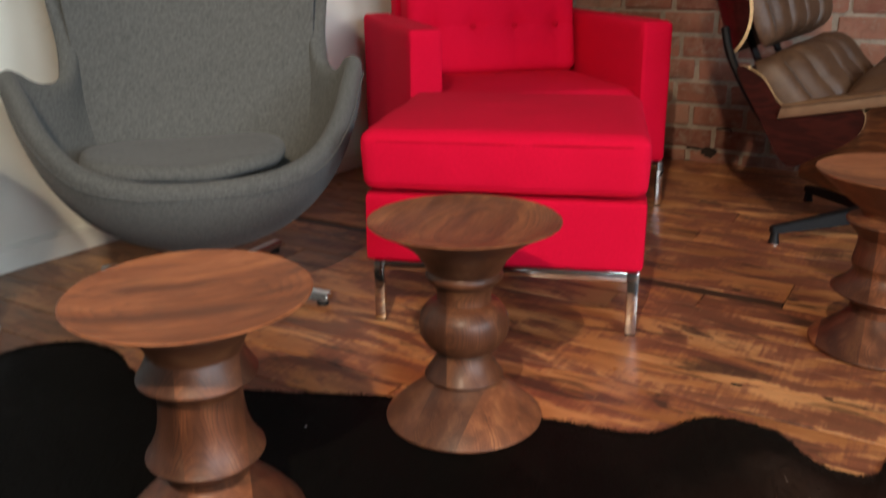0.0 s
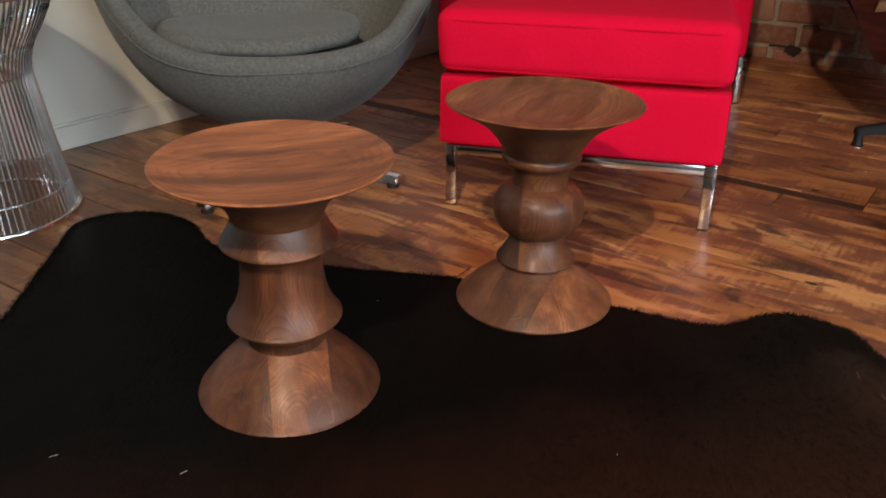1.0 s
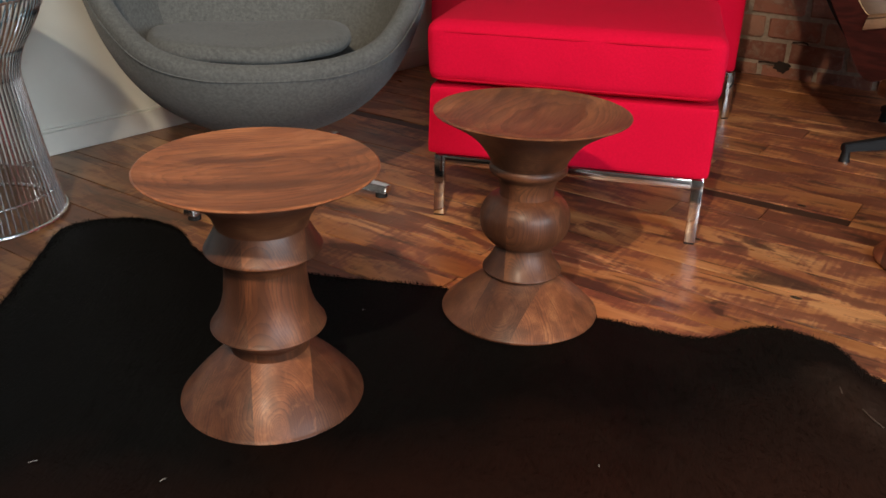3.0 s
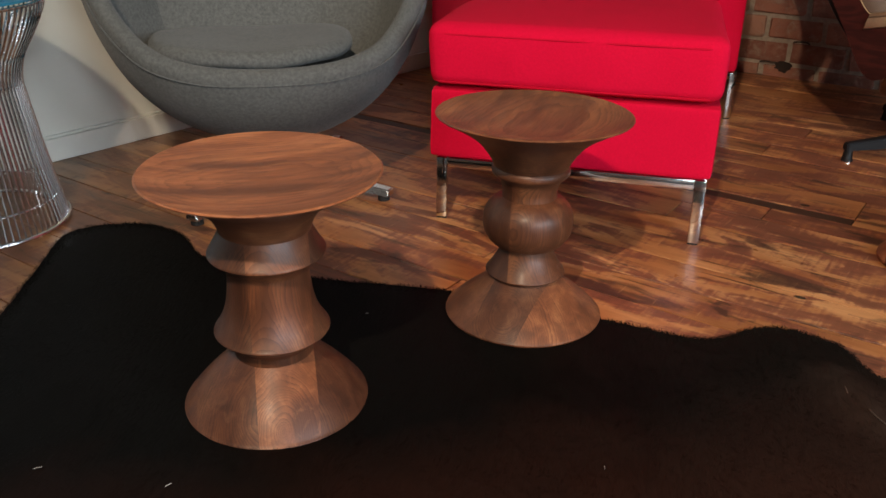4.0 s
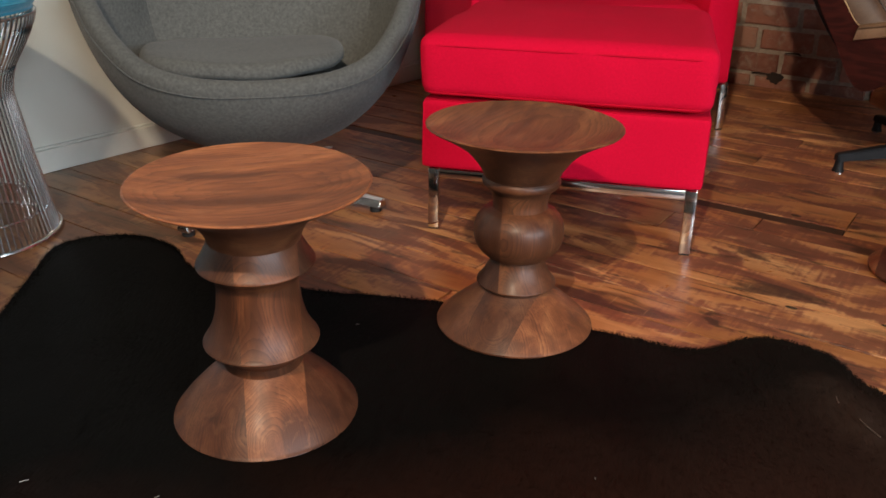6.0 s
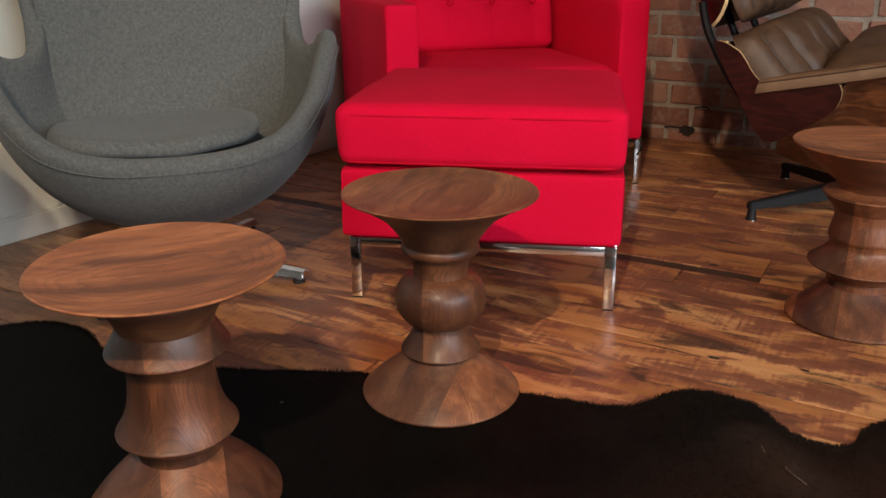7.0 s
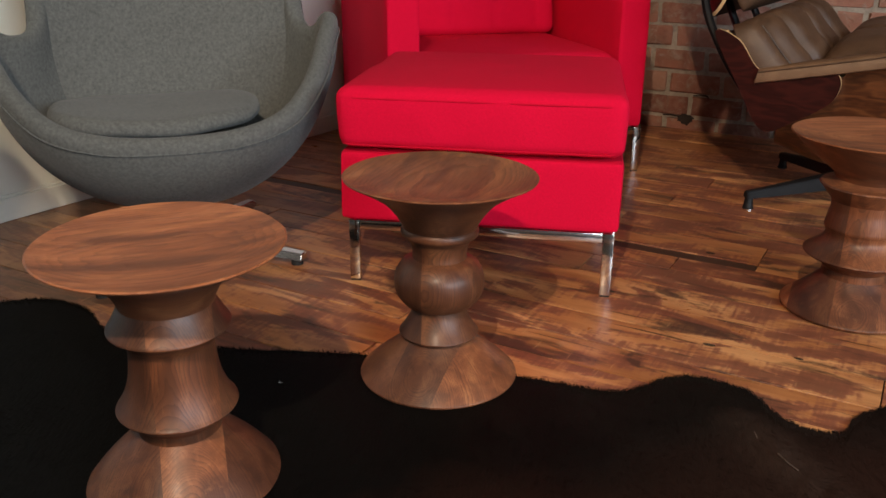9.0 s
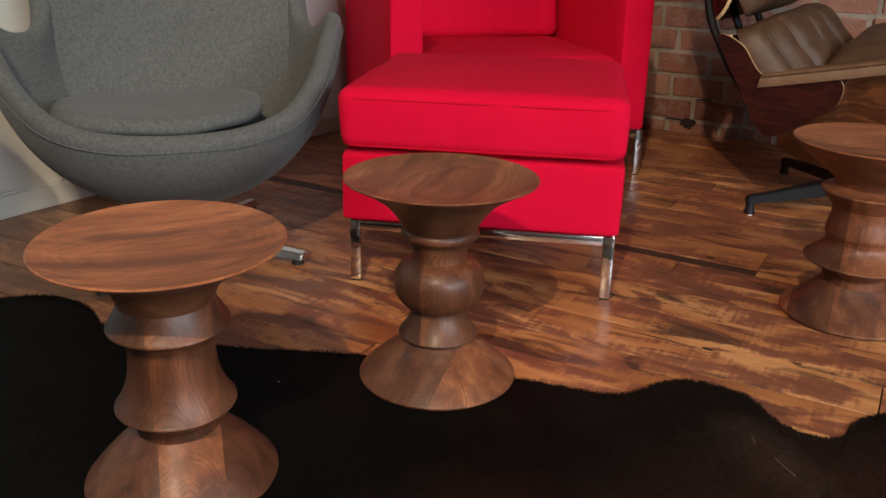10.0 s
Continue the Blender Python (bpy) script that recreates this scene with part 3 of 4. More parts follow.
STOOL_B = SEAT + [[(0.1678, 0.3748), (0.136, 0.358), (0.100, 0.334), (0.076, 0.306), (0.0655, 0.286)], [(0.0655, 0.286), (0.0685, 0.281), (0.0685, 0.274), (0.0645, 0.269)],
                  [(0.0645, 0.269), (0.054, 0.259), (0.0485, 0.242), (0.0485, 0.229)], [(0.0485, 0.229), (0.064, 0.222), (0.077, 0.205), (0.0808, 0.184), (0.077, 0.162), (0.062, 0.142), (0.048, 0.135)],
                  [(0.048, 0.135), (0.051, 0.122), (0.060, 0.104), (0.0705, 0.089)], [(0.0705, 0.089), (0.0722, 0.086), (0.070, 0.083)], [(0.070, 0.083), (0.0610, 0.0775)],
                  [(0.0610, 0.0775), (0.076, 0.064), (0.100, 0.045), (0.124, 0.025), (0.142, 0.0075)], [(0.142, 0.0075), (0.144, 0.0045), (0.142, 0.0)], [(0.142, 0.0), (0.06, 0.001), (0, 0.001)]]
STOOL_C = [[(r, z + 0.007) for r, z in run] for run in SEAT] + [[(0.1678, 0.3818), (0.140, 0.357), (0.105, 0.327), (0.078, 0.305), (0.068, 0.290)], [(0.068, 0.290), (0.078, 0.284), (0.095, 0.281)], [(0.095, 0.281), (0.098, 0.278), (0.095, 0.274)],
                  [(0.095, 0.274), (0.079, 0.254), (0.070, 0.243)], [(0.070, 0.243), (0.069, 0.225), (0.073, 0.205), (0.076, 0.187)], [(0.076, 0.187), (0.075, 0.182)],
                  [(0.075, 0.182), (0.0725, 0.178), (0.072, 0.165), (0.085, 0.147), (0.107, 0.130)], [(0.107, 0.130), (0.1105, 0.1265), (0.107, 0.1225)], [(0.107, 0.1225), (0.080, 0.108), (0.066, 0.094)],
                  [(0.066, 0.094), (0.067, 0.078)], [(0.067, 0.078), (0.082, 0.060), (0.105, 0.038), (0.125, 0.020), (0.140, 0.0075)], [(0.140, 0.0075), (0.142, 0.0045), (0.140, 0.0)], [(0.140, 0.0), (0.06, 0.001), (0, 0.001)]]


def stool(prof, x, y, z, turn, woods, label, lean=(0, 0)):
    """Turned pieces glued on top of one another; the collar carries painted shade."""
    ob = empty("turned_stool", pose(x, y, z, lean[0], lean[1], 0) @ pose(0, 0, 0, 0, 0, turn), label, "stool", "turned walnut stools")
    for name, runs, wood in zip(("seat", "collar", "stem", "base"), (prof[:2], prof[2:4], prof[4:-3], prof[-3:]), woods):
        line = profile(runs)
        if name == "seat":
            line += [(0.09, line[-1][1] - 0.022), (0.0, line[-1][1] - 0.024)]
        elif name != "base":
            line.append((0.0, line[-1][1] - 0.0002))
        if name == "collar":
            line.insert(0, (0.088, line[0][1] - 0.0225))
        elif name != "seat":
            line.insert(0, (0.0, line[0][1] + 0.0002))
        part(name, lathe(line, 112), wood, ob, angle=32)
    return ob


STOOL_1, STOOL_2, STOOL_3 = (-0.251, 1.241), (0.072, 1.622), (0.910, 2.060)
# Collar wood is darkened: the seat's shade is painted in; stems are toned down.
stool(STOOL_A, *STOOL_1, 0.002, 26, (turned_walnut("walnut_seat", 1.0, 1.16, radians(8), False, 1.0), turned_walnut("walnut_collar_shaded", 1.5, 0.42, radians(8), False, 1.0), turned_walnut("walnut_stem", 2.0, 0.60, None, True, 1.2), turned_walnut("walnut_base", 3.0, 0.80, None, True, 1.9)),
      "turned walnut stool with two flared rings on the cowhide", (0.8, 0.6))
stool(STOOL_B, *STOOL_2, 0.002, 8, (turned_walnut("walnut_seat", 4.0, 0.92, radians(75), False, 0.6), turned_walnut("walnut_collar_shaded", 4.5, 0.5, radians(75), False, 0.6), turned_walnut("walnut_stem", 5.0, 0.56, None, True, 0.4), turned_walnut("walnut_base", 6.3, 0.78, None, True, -0.6, 0.5)),
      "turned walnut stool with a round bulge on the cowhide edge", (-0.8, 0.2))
stool(STOOL_C, *STOOL_3, 0.002, -18, (turned_walnut("walnut_seat", 7.0, 0.95, radians(20), False, 0.8), turned_walnut("walnut_collar_shaded", 7.5, 0.62, radians(20), False, 0.8), turned_walnut("walnut_stem", 8.0, 0.78, None, True, 1.0), turned_walnut("walnut_base", 9.0, 0.78, None, True, 0.3)),
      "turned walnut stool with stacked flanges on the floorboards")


# ---- red ottoman and armchair ----
def seam_loop(size, at, bevel, r=0.0035):
    """A piping that runs round a cushion."""
    sx, sy = size[0] / 2, size[1] / 2
    pts = []
    for cx, cy, a0 in ((sx - bevel, sy - bevel, 0), (-sx + bevel, sy - bevel, 90), (-sx + bevel, -sy + bevel, 180), (sx - bevel, -sy + bevel, 270)):
        for k in range(6):
            a = radians(a0 + 18 * k)
            pts.append((at[0] + cx + bevel * math.cos(a), at[1] + cy + bevel * math.sin(a), at[2]))
    return tube(pts, r, 6, True)


def chrome_frame(parent, w, d, h, bar, depth_bar):
    """Flat-bar legs with rails along all four sides, in local metres; front at y 0."""
    for sx in (-1, 1):
        for y in (depth_bar / 2, d - depth_bar / 2):
            leg = part("leg", box((bar, depth_bar, h + 0.006), (sx * (w / 2 - bar / 2), y, h / 2 + 0.007), 0.002), M_CHROME, parent, "polished chrome flat-bar leg")
            part("foot_pad", box((bar * 0.9, depth_bar * 0.8, 0.005), (sx * (w / 2 - bar / 2), y, 0.0025), 0.001, 1), M_RUBBER, leg, "black foot pad")
    for y in (depth_bar / 2, d - depth_bar / 2):
        part("rail", box((w - 2 * bar - 0.001, depth_bar, 0.022), (0, y, h - 0.001), 0.002), M_CHROME, parent, "chrome rail")
    for sx in (-1, 1):
        part("rail", box((bar, d - 2 * depth_bar - 0.001, 0.022), (sx * (w / 2 - bar / 2), d / 2, h - 0.001), 0.002), M_CHROME, parent, "chrome rail")


ottoman = empty("ottoman", pose(0.097, 2.022, 0, 0, 0, 0.0), "red wool ottoman with a loose cushion on chrome legs", "ottoman")
chrome_frame(ottoman, 0.597, 0.57, 0.140, 0.025, 0.012)
part("base", cushion((0.622, 0.580, 0.160), (-0.004, 0.287, 0.230), 0.012, 0.002, 0.0014, 1.0, 26), M_RED, ottoman)
top = part("cushion", cushion((0.620, 0.585, 0.136), (-0.006, 0.281, 0.385), 0.026, 0.010, 0.0045, 5.0, 34), M_RED, ottoman)
part("piping", seam_loop((0.620, 0.586), (-0.006, 0.281, 0.430), 0.04, 0.0026), M_RED_SEAM, top)
part("piping", seam_loop((0.616, 0.581), (-0.006, 0.281, 0.327), 0.04, 0.0026), M_RED_SEAM, top)

CHAIR_TURN = 25
armchair = empty("armchair", pose(0.122, 2.927, 0, 0, 0, CHAIR_TURN), "red wool box armchair with tufted back on chrome legs", "armchair")
W, D, ARM = 0.862, 0.80, 0.106
chrome_frame(armchair, W - 0.004, D - 0.03, 0.143, 0.025, 0.012)
for sx in (-1, 1):
    arm = part("arm", cushion((ARM, D - 0.002, 0.455), (sx * (W / 2 - ARM / 2), D / 2, 0.380), 0.016, 0.001, 0.0015, 3.0 + sx, 26), M_RED, armchair)
part("seat_base", cushion((W - 2 * ARM - 0.006, D - 0.10, 0.13), (0, D / 2 - 0.04, 0.218), 0.012, 0.001, 0.001, 8.0, 16), M_RED, armchair)
seat = part("seat_cushion", cushion((W - 2 * ARM - 0.012, 0.62, 0.122), (0, 0.31, 0.338), 0.034, 0.010, 0.003, 9.0, 26), M_RED, armchair)
part("piping", seam_loop((W - 2 * ARM - 0.012, 0.62), (0, 0.31, 0.372), 0.04), M_RED_SEAM, seat)
part("back", cushion((W - 2 * ARM - 0.006, 0.10, 0.56), (0, D - 0.052, 0.435), 0.014, 0.001, 0.001, 12.0, 18), M_RED, armchair)


def tufted(w, h, t, at, lean, columns, heights):
    """A back cushion drawn in by rows of buttons."""
    bm = cushion((w, t, h), (0, 0, 0), 0.03, 0.0, 0.002, 2.0, 44)
    spots = [(-w / 2 + w * (c + 0.5) / columns, -h / 2 + r) for c in range(columns) for r in heights]
    for v in bm.verts:
        if v.co.y < 0:
            puff = 0.022 * (1 - (2 * v.co.x / w) ** 4) * (1 - (2 * v.co.z / h) ** 4)
            dent = sum(0.024 * math.exp(-((v.co.x - x) ** 2 + (v.co.z - z) ** 2) / 0.0016) for x, z in spots)
            fold = sum(0.006 * math.exp(-((v.co.x - x) / 0.012) ** 2) for x in {s[0] for s in spots}) + sum(0.006 * math.exp(-((v.co.z - z) / 0.012) ** 2) for z in {s[1] for s in spots})
            v.co.y -= max(puff - dent - fold, -0.02)
    bm.transform(Matrix.Translation(at) @ Matrix.Rotation(lean, 4, "X"))
    return bm, [Matrix.Translation(at) @ Matrix.Rotation(lean, 4, "X") @ Vector((x, -t / 2 + 0.004, z)) for x, z in spots]


bm, spots = tufted(W - 2 * ARM - 0.02, 0.44, 0.15, (0, 0.60, 0.612), radians(-9), 4, (0.165, 0.32))
back = part("back_cushion", bm, M_RED, armchair, "tufted red back cushion")
for p in spots:
    bm = bmesh.new()
    bmesh.ops.create_uvsphere(bm, u_segments=12, v_segments=6, radius=0.011, matrix=Matrix.Translation(p) @ Matrix.Diagonal((1, 0.5, 1, 1)))
    part("button", bm, M_RED_SEAM, back)


# ---- grey egg-shaped chair ----
egg = empty("egg_chair", pose(-0.67, 2.15, 0, 0, 0, 27), "grey wool egg-shaped lounge chair with a loose seat cushion", "chair")
RIM = [(0, -0.345, 0.338), (0.14, -0.335, 0.343), (0.26, -0.28, 0.372), (0.345, -0.175, 0.442), (0.393, -0.07, 0.518), (0.421, 0.005, 0.552),
       (0.404, 0.055, 0.545), (0.366, 0.095, 0.512), (0.338, 0.150, 0.530), (0.331, 0.19, 0.62), (0.346, 0.205, 0.75), (0.354, 0.215, 0.88), (0.27, 0.255, 1.01), (0.13, 0.29, 1.06), (0, 0.295, 1.07)]
half = catmull(RIM, 6)
full = half + [Vector((-p.x, p.y, p.z)) for p in half[-2:0:-1]]
for p in full:  # the back leans over a little to one side
    p.x += 0.026 * max(0.0, min(1.0, (p.y - 0.03) / 0.10))
foot = Vector((0, -0.06, 0.142))
rows, bends = [], []
STEPS = 26
for p in full:
    flat = Vector((p.x, p.y, 0))
    rise = p.z - foot.z
    c1 = foot + (flat - Vector((0, foot.y, 0))) * 0.65 + Vector((0, 0, 0.003))
    high = max(0.0, min(1.0, (p.z - 0.46) / 0.16))
    c2 = Vector((flat.x * (1.035 - 0.07 * high), flat.y * (1.02 + 0.19 * high), foot.z + rise * (0.54 - 0.16 * high)))
    bends.append((c1, c2))


def eased(points, reach):
    """Points round the shell, each the mean of its neighbours."""
    n = len(points)
    return [sum((points[(i + j) % n] for j in range(-reach, reach + 1)), Vector()) / (2 * reach + 1) for i in range(n)]


low_bends = eased(eased([b[0] for b in bends], 7), 7)
high_bends = eased(eased([b[1] for b in bends], 8), 8)
for p, c1, c2 in zip(full, low_bends, high_bends):
    row = []
    for k in range(STEPS + 1):
        t = k / STEPS
        row.append((1 - t) ** 3 * foot + 3 * (1 - t) ** 2 * t * c1 + 3 * (1 - t) * t * t * c2 + t ** 3 * p)
    rows.append(row)
PAD = 0.047


def padded(rows):
    """A closed padded shell: outside, rounded lip, inside."""
    n, out = len(rows), []
    for i, row in enumerate(rows):
        before, after = rows[i - 1], rows[(i + 1) % n]
        outer, inner = [], []
        for k, p in enumerate(row):
            t = row[min(k + 1, STEPS)] - row[max(k - 1, 0)]
            s = after[k] - before[k]
            nrm = t.cross(s) if k else Vector((0, 0, -1))
            nrm.normalize()
            if nrm.dot(p - Vector((0, 0, p.z + 0.25))) < 0 and k:
                nrm = -nrm
            outer.append(p)
            inner.append(p - nrm * PAD)
        lip = []
        mid, arm = (outer[-1] + inner[-1]) / 2, (outer[-1] - inner[-1]) / 2
        t = (row[-1] - row[-2]).normalized()
        for j in range(1, 9):
            a = math.pi * j / 9
            lip.append(mid + arm * math.cos(a) + t * arm.length * math.sin(a))
        out.append(outer + lip + inner[::-1])
    return out


bm = sheet(padded(rows) + padded(rows)[:1])
bmesh.ops.remove_doubles(bm, verts=bm.verts[:], dist=1e-5)
bmesh.ops.recalc_face_normals(bm, faces=bm.faces[:])
for _ in range(9):
    bmesh.ops.smooth_vert(bm, verts=bm.verts[:], factor=0.4, use_axis_x=True, use_axis_y=True, use_axis_z=True)
shell = part("shell", bm, M_GREY, egg, angle=180)


def at_height(rows, share):
    return [r[int(share * STEPS)].lerp(r[min(STEPS, int(share * STEPS) + 1)], share * STEPS % 1) for r in rows]


# stitched seam below the lip, cushion and swivel base
part("seam", tube([p * 1.002 for p in at_height(rows, 0.975)], 0.0016, 5, True), M_GREY, shell, "stitched grey seam")


def egg_cushion():
    """A rounded seat pad: flat in front, round behind."""
    rows = []
    prof = [(0.0, 0.054), (0.5, 0.053), (0.88, 0.050), (0.97, 0.042), (1.0, 0.029), (0.975, 0.016), (0.86, 0.008), (0.5, 0.0), (0.0, 0.0)]
    prof = [(p.x, p.y) for p in catmull([(a, b, 0) for a, b in prof], 3)]
    for k in range(72):
        a = 2 * math.pi * k / 72
        c, s = math.cos(a), math.sin(a)
        sup = (abs(c) ** 2.8 + abs(s) ** 2.8) ** (-1 / 2.8)
        rx, ry = 0.232 * sup * (1 - 0.14 * max(0, s)), 0.212 * sup
        rows.append([Vector((f * rx * c, f * ry * s, h + 0.02 * (f * c) ** 2 + 0.004 * noise.noise(Vector((f * c * 2, f * s * 2, h * 9))))) for f, h in prof])
    bm = sheet(rows + rows[:1])
    bmesh.ops.remove_doubles(bm, verts=bm.verts[:], dist=1e-5)
    bmesh.ops.recalc_face_normals(bm, faces=bm.faces[:])
    return bm


pad = part("seat_cushion", egg_cushion(), M_GREY, egg, "grey wool seat cushion", pose(-0.030, -0.064, 0.332, -2, 0, 0), 60)
base = part("column", lathe([(0, 0.165), (0.036, 0.165), (0.036, 0.10), (0.022, 0.095), (0.022, 0.05), (0.045, 0.045), (0.048, 0.02), (0, 0.02)], 32), M_CHROME, egg, "chrome swivel column")
for k in range(4):
    a = radians(-9 - 27 + 90 * k)
    way, side = Vector((math.cos(a), math.sin(a), 0)), Vector((-math.sin(a), math.cos(a), 0))
    bm = bmesh.new()
    ends = []
    for d, w, lo, hi in ((0.04, 0.024, 0.024, 0.052), (0.16, 0.021, 0.020, 0.044), (0.30, 0.019, 0.016, 0.034), (0.338, 0.018, 0.012, 0.031)):
        ends.append([bm.verts.new(way * d + side * (s * w) + Vector((0, 0, z))) for s, z in ((-1, lo), (1, lo), (0.72, hi), (-0.72, hi))])
    for p, q in zip(ends, ends[1:]):
        for j in range(4):
            bm.faces.new((p[j], p[(j + 1) % 4], q[(j + 1) % 4], q[j]))
    bm.faces.new(ends[0][::-1]), bm.faces.new(ends[-1])
    bmesh.ops.bevel(bm, geom=bm.edges[:], offset=0.003, segments=2, affect="EDGES")
    star = part("star_foot", bm, M_NICKEL, egg, "polished star-base foot")
    part("glide", lathe([(0, 0.014), (0.014, 0.014), (0.015, 0.0), (0, 0.0)], 16), M_RUBBER, star, "black glide", Matrix.Translation(way * 0.318))


# ---- wire stool with blue seat ----
wire = empty("wire_stool", pose(-1.195, 1.71, 0, 0, 0, 0), "nickel wire stool with hourglass body and blue seat", "stool")
CURVE = [(0.186, 0.004), (0.178, 0.05), (0.168, 0.105), (0.158, 0.165), (0.149, 0.232), (0.142, 0.285), (0.139, 0.318), (0.145, 0.352), (0.157, 0.383), (0.180, 0.421), (0.203, 0.465), (0.212, 0.493)]
pts = [Vector((p.x, 0, p.y)) for p in catmull([(r, z, 0) for r, z in CURVE], 3)]
first = part("wire", tube(pts, 0.0026, 6), M_NICKEL, wire)
COUNT = 84
for k in range(1, COUNT):
    ob = new("wire", first.data)
    ob.parent = wire
    ob.matrix_basis = Matrix.Rotation(2 * math.pi * k / COUNT, 4, "Z")


def hoop(r, z, thick):
    return tube([(r * math.cos(a), r * math.sin(a), z) for a in (2 * math.pi * k / 64 for k in range(64))], thick, 8, True)


for r, z, t in ((0.188, 0.005, 0.005), (0.172, 0.062, 0.003), (0.135, 0.318, 0.0035), (0.208, 0.490, 0.004)):
    part("ring", hoop(r, z, t), M_NICKEL, wire, "polished wire ring")
seat = part("seat", lathe(profile([[(0, 0.556), (0.12, 0.555), (0.19, 0.546), (0.214, 0.530), (0.216, 0.516), (0.206, 0.502), (0.19, 0.496), (0, 0.496)]]), 64), M_BLUE, wire, "blue wool disc seat")
part("piping", hoop(0.2165, 0.518, 0.003), M_BLUE, seat)


# ---- lounge chair of moulded wood and leather ----
lounge = empty("lounge_chair", pose(1.18, 2.88, 0, 0, 0, -24), "moulded rosewood lounge chair with brown leather cushions", "lounge chair")


def bent_shell(path, width, wrap, thick, mats, name, label, corner=0.3, bend=2.6, ease=0.0):
    """Moulded plywood: a profile in x and z, bent forward along both sides, with rounded corners."""
    line = catmull([(x, 0, z) for x, z in path], 6)
    n = len(line)
    rows = []
    for i, p in enumerate(line):
        t = (line[min(i + 1, n - 1)] - line[max(i - 1, 0)]).normalized()
        ahead = Vector((t.z, 0, -t.x))
        f = abs(2 * i / (n - 1) - 1)
        reach = i / (n - 1) if ease > 0 else 1 - i / (n - 1)  # the wrap eases off towards the first end, or the last
        w = width / 2 * (1 - corner * max(0, (f - 0.55) / 0.45) ** 2.5)
        row = []
        for k in range(25):
            u = k / 12 - 1
            row.append(p + Vector((0, u * w, 0)) + ahead * wrap * (1 - abs(ease) * max(0, 1 - 2.6 * reach) ** 2) * abs(u) ** bend)
        rows.append(row)
    bm = slab(sheet(rows), thick)
    bmesh.ops.recalc_face_normals(bm, faces=bm.faces[:])
    return part(name, bm, mats, lounge, label, angle=50), line


def leather_pad(path, width, thick, wrap, name, folds, label="", mid=0.0, ends=5):
    """A leather cushion that follows a shell, puffed between its folds."""
    line = catmull([(x, 0, z) for x, z in path], 8)
    n = len(line)
    front, rear = [], []
    for i, p in enumerate(line):
        t = (line[min(i + 1, n - 1)] - line[max(i - 1, 0)]).normalized()
        ahead = Vector((t.z, 0, -t.x))
        f = i / (n - 1)
        end = max(0.0, 1 - abs(2 * f - 1) ** ends)
        a, b = [], []
        for k in range(65):
            u = k / 32 - 1
            w = width / 2 * (1 - 0.12 * abs(2 * f - 1) ** 4)
            side = max(0.0, 1 - abs(u) ** (2.6 if u < 0 else 12))
            puff = thick * (end * side) ** 0.5
            crease = sum(0.052 * math.exp(-((u - c) / 0.05) ** 2) for c in folds)
            puff = max(0.004, puff - crease * side * end + 0.006 * noise.noise(p * 12 + Vector((0, u * 5, 0))) * side * end)
            base_p = p + Vector((0, mid + u * w, 0)) + ahead * (wrap * abs(u) ** 2.6 + 0.003)
            a.append(base_p + ahead * puff)
            b.append(base_p)
        front.append(a), rear.append(b)
    creases = [[row[round((c + 1) * 32)] + Vector((0.001, 0, 0.001)) for row in front[3:-3]] for c in folds]
    bm = sheet(front)
    low = sheet(rear)
    me = bpy.data.meshes.new("tmp")
    low.to_mesh(me)
    bm.from_mesh(me)
    bpy.data.meshes.remove(me)
    low.free()
    bm.verts.ensure_lookup_table()
    m = len(front[0])
    total = len(front) * m
    ring = [i for i in range(m)] + [r * m + m - 1 for r in range(1, len(front))] + [(len(front) - 1) * m + k for k in range(m - 2, -1, -1)] + [r * m for r in range(len(front) - 2, 0, -1)]
    for a, b in zip(ring, ring[1:] + ring[:1]):
        bm.faces.new((bm.verts[a], bm.verts[b], bm.verts[total + b], bm.verts[total + a]))
    bmesh.ops.recalc_face_normals(bm, faces=bm.faces[:])
    cushion = part(name, bm, M_LEATHER, lounge, label, angle=70)
    # Dark tubes in the folds stand in for the shade of the creases.
    for line in creases:
        part("seam", tube(line, 0.0028, 6), M_CREASE_SHADE, cushion, "dark strip painted as crease shade")
    return cushion


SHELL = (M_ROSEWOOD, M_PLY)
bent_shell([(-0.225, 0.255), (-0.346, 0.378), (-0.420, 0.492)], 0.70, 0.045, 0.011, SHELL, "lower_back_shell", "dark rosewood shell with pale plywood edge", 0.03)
leather_pad([(-0.215, 0.305), (-0.312, 0.392), (-0.403, 0.505)], 0.57, 0.165, 0.03, "lower_back_cushion", (-0.88, -0.62, -0.1, 0.45), "creased brown leather back cushion", -0.068, 4)
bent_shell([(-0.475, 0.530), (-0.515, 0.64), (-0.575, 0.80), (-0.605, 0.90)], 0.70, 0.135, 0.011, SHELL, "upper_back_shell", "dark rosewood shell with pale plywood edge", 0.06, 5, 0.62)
leather_pad([(-0.390, 0.548), (-0.432, 0.65), (-0.490, 0.80), (-0.52, 0.90)], 0.60, 0.115, 0.035, "head_cushion", (-0.85, -0.5, 0.0, 0.5), "creased brown leather head cushion", -0.05)
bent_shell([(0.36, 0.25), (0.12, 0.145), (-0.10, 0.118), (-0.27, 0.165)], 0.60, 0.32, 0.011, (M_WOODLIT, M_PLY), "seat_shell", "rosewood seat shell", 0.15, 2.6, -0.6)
leather_pad([(0.38, 0.42), (0.16, 0.372), (-0.02, 0.355), (-0.17, 0.375)], 0.52, 0.160, 0.03, "seat_cushion", (0.0,), "creased brown leather seat cushion")


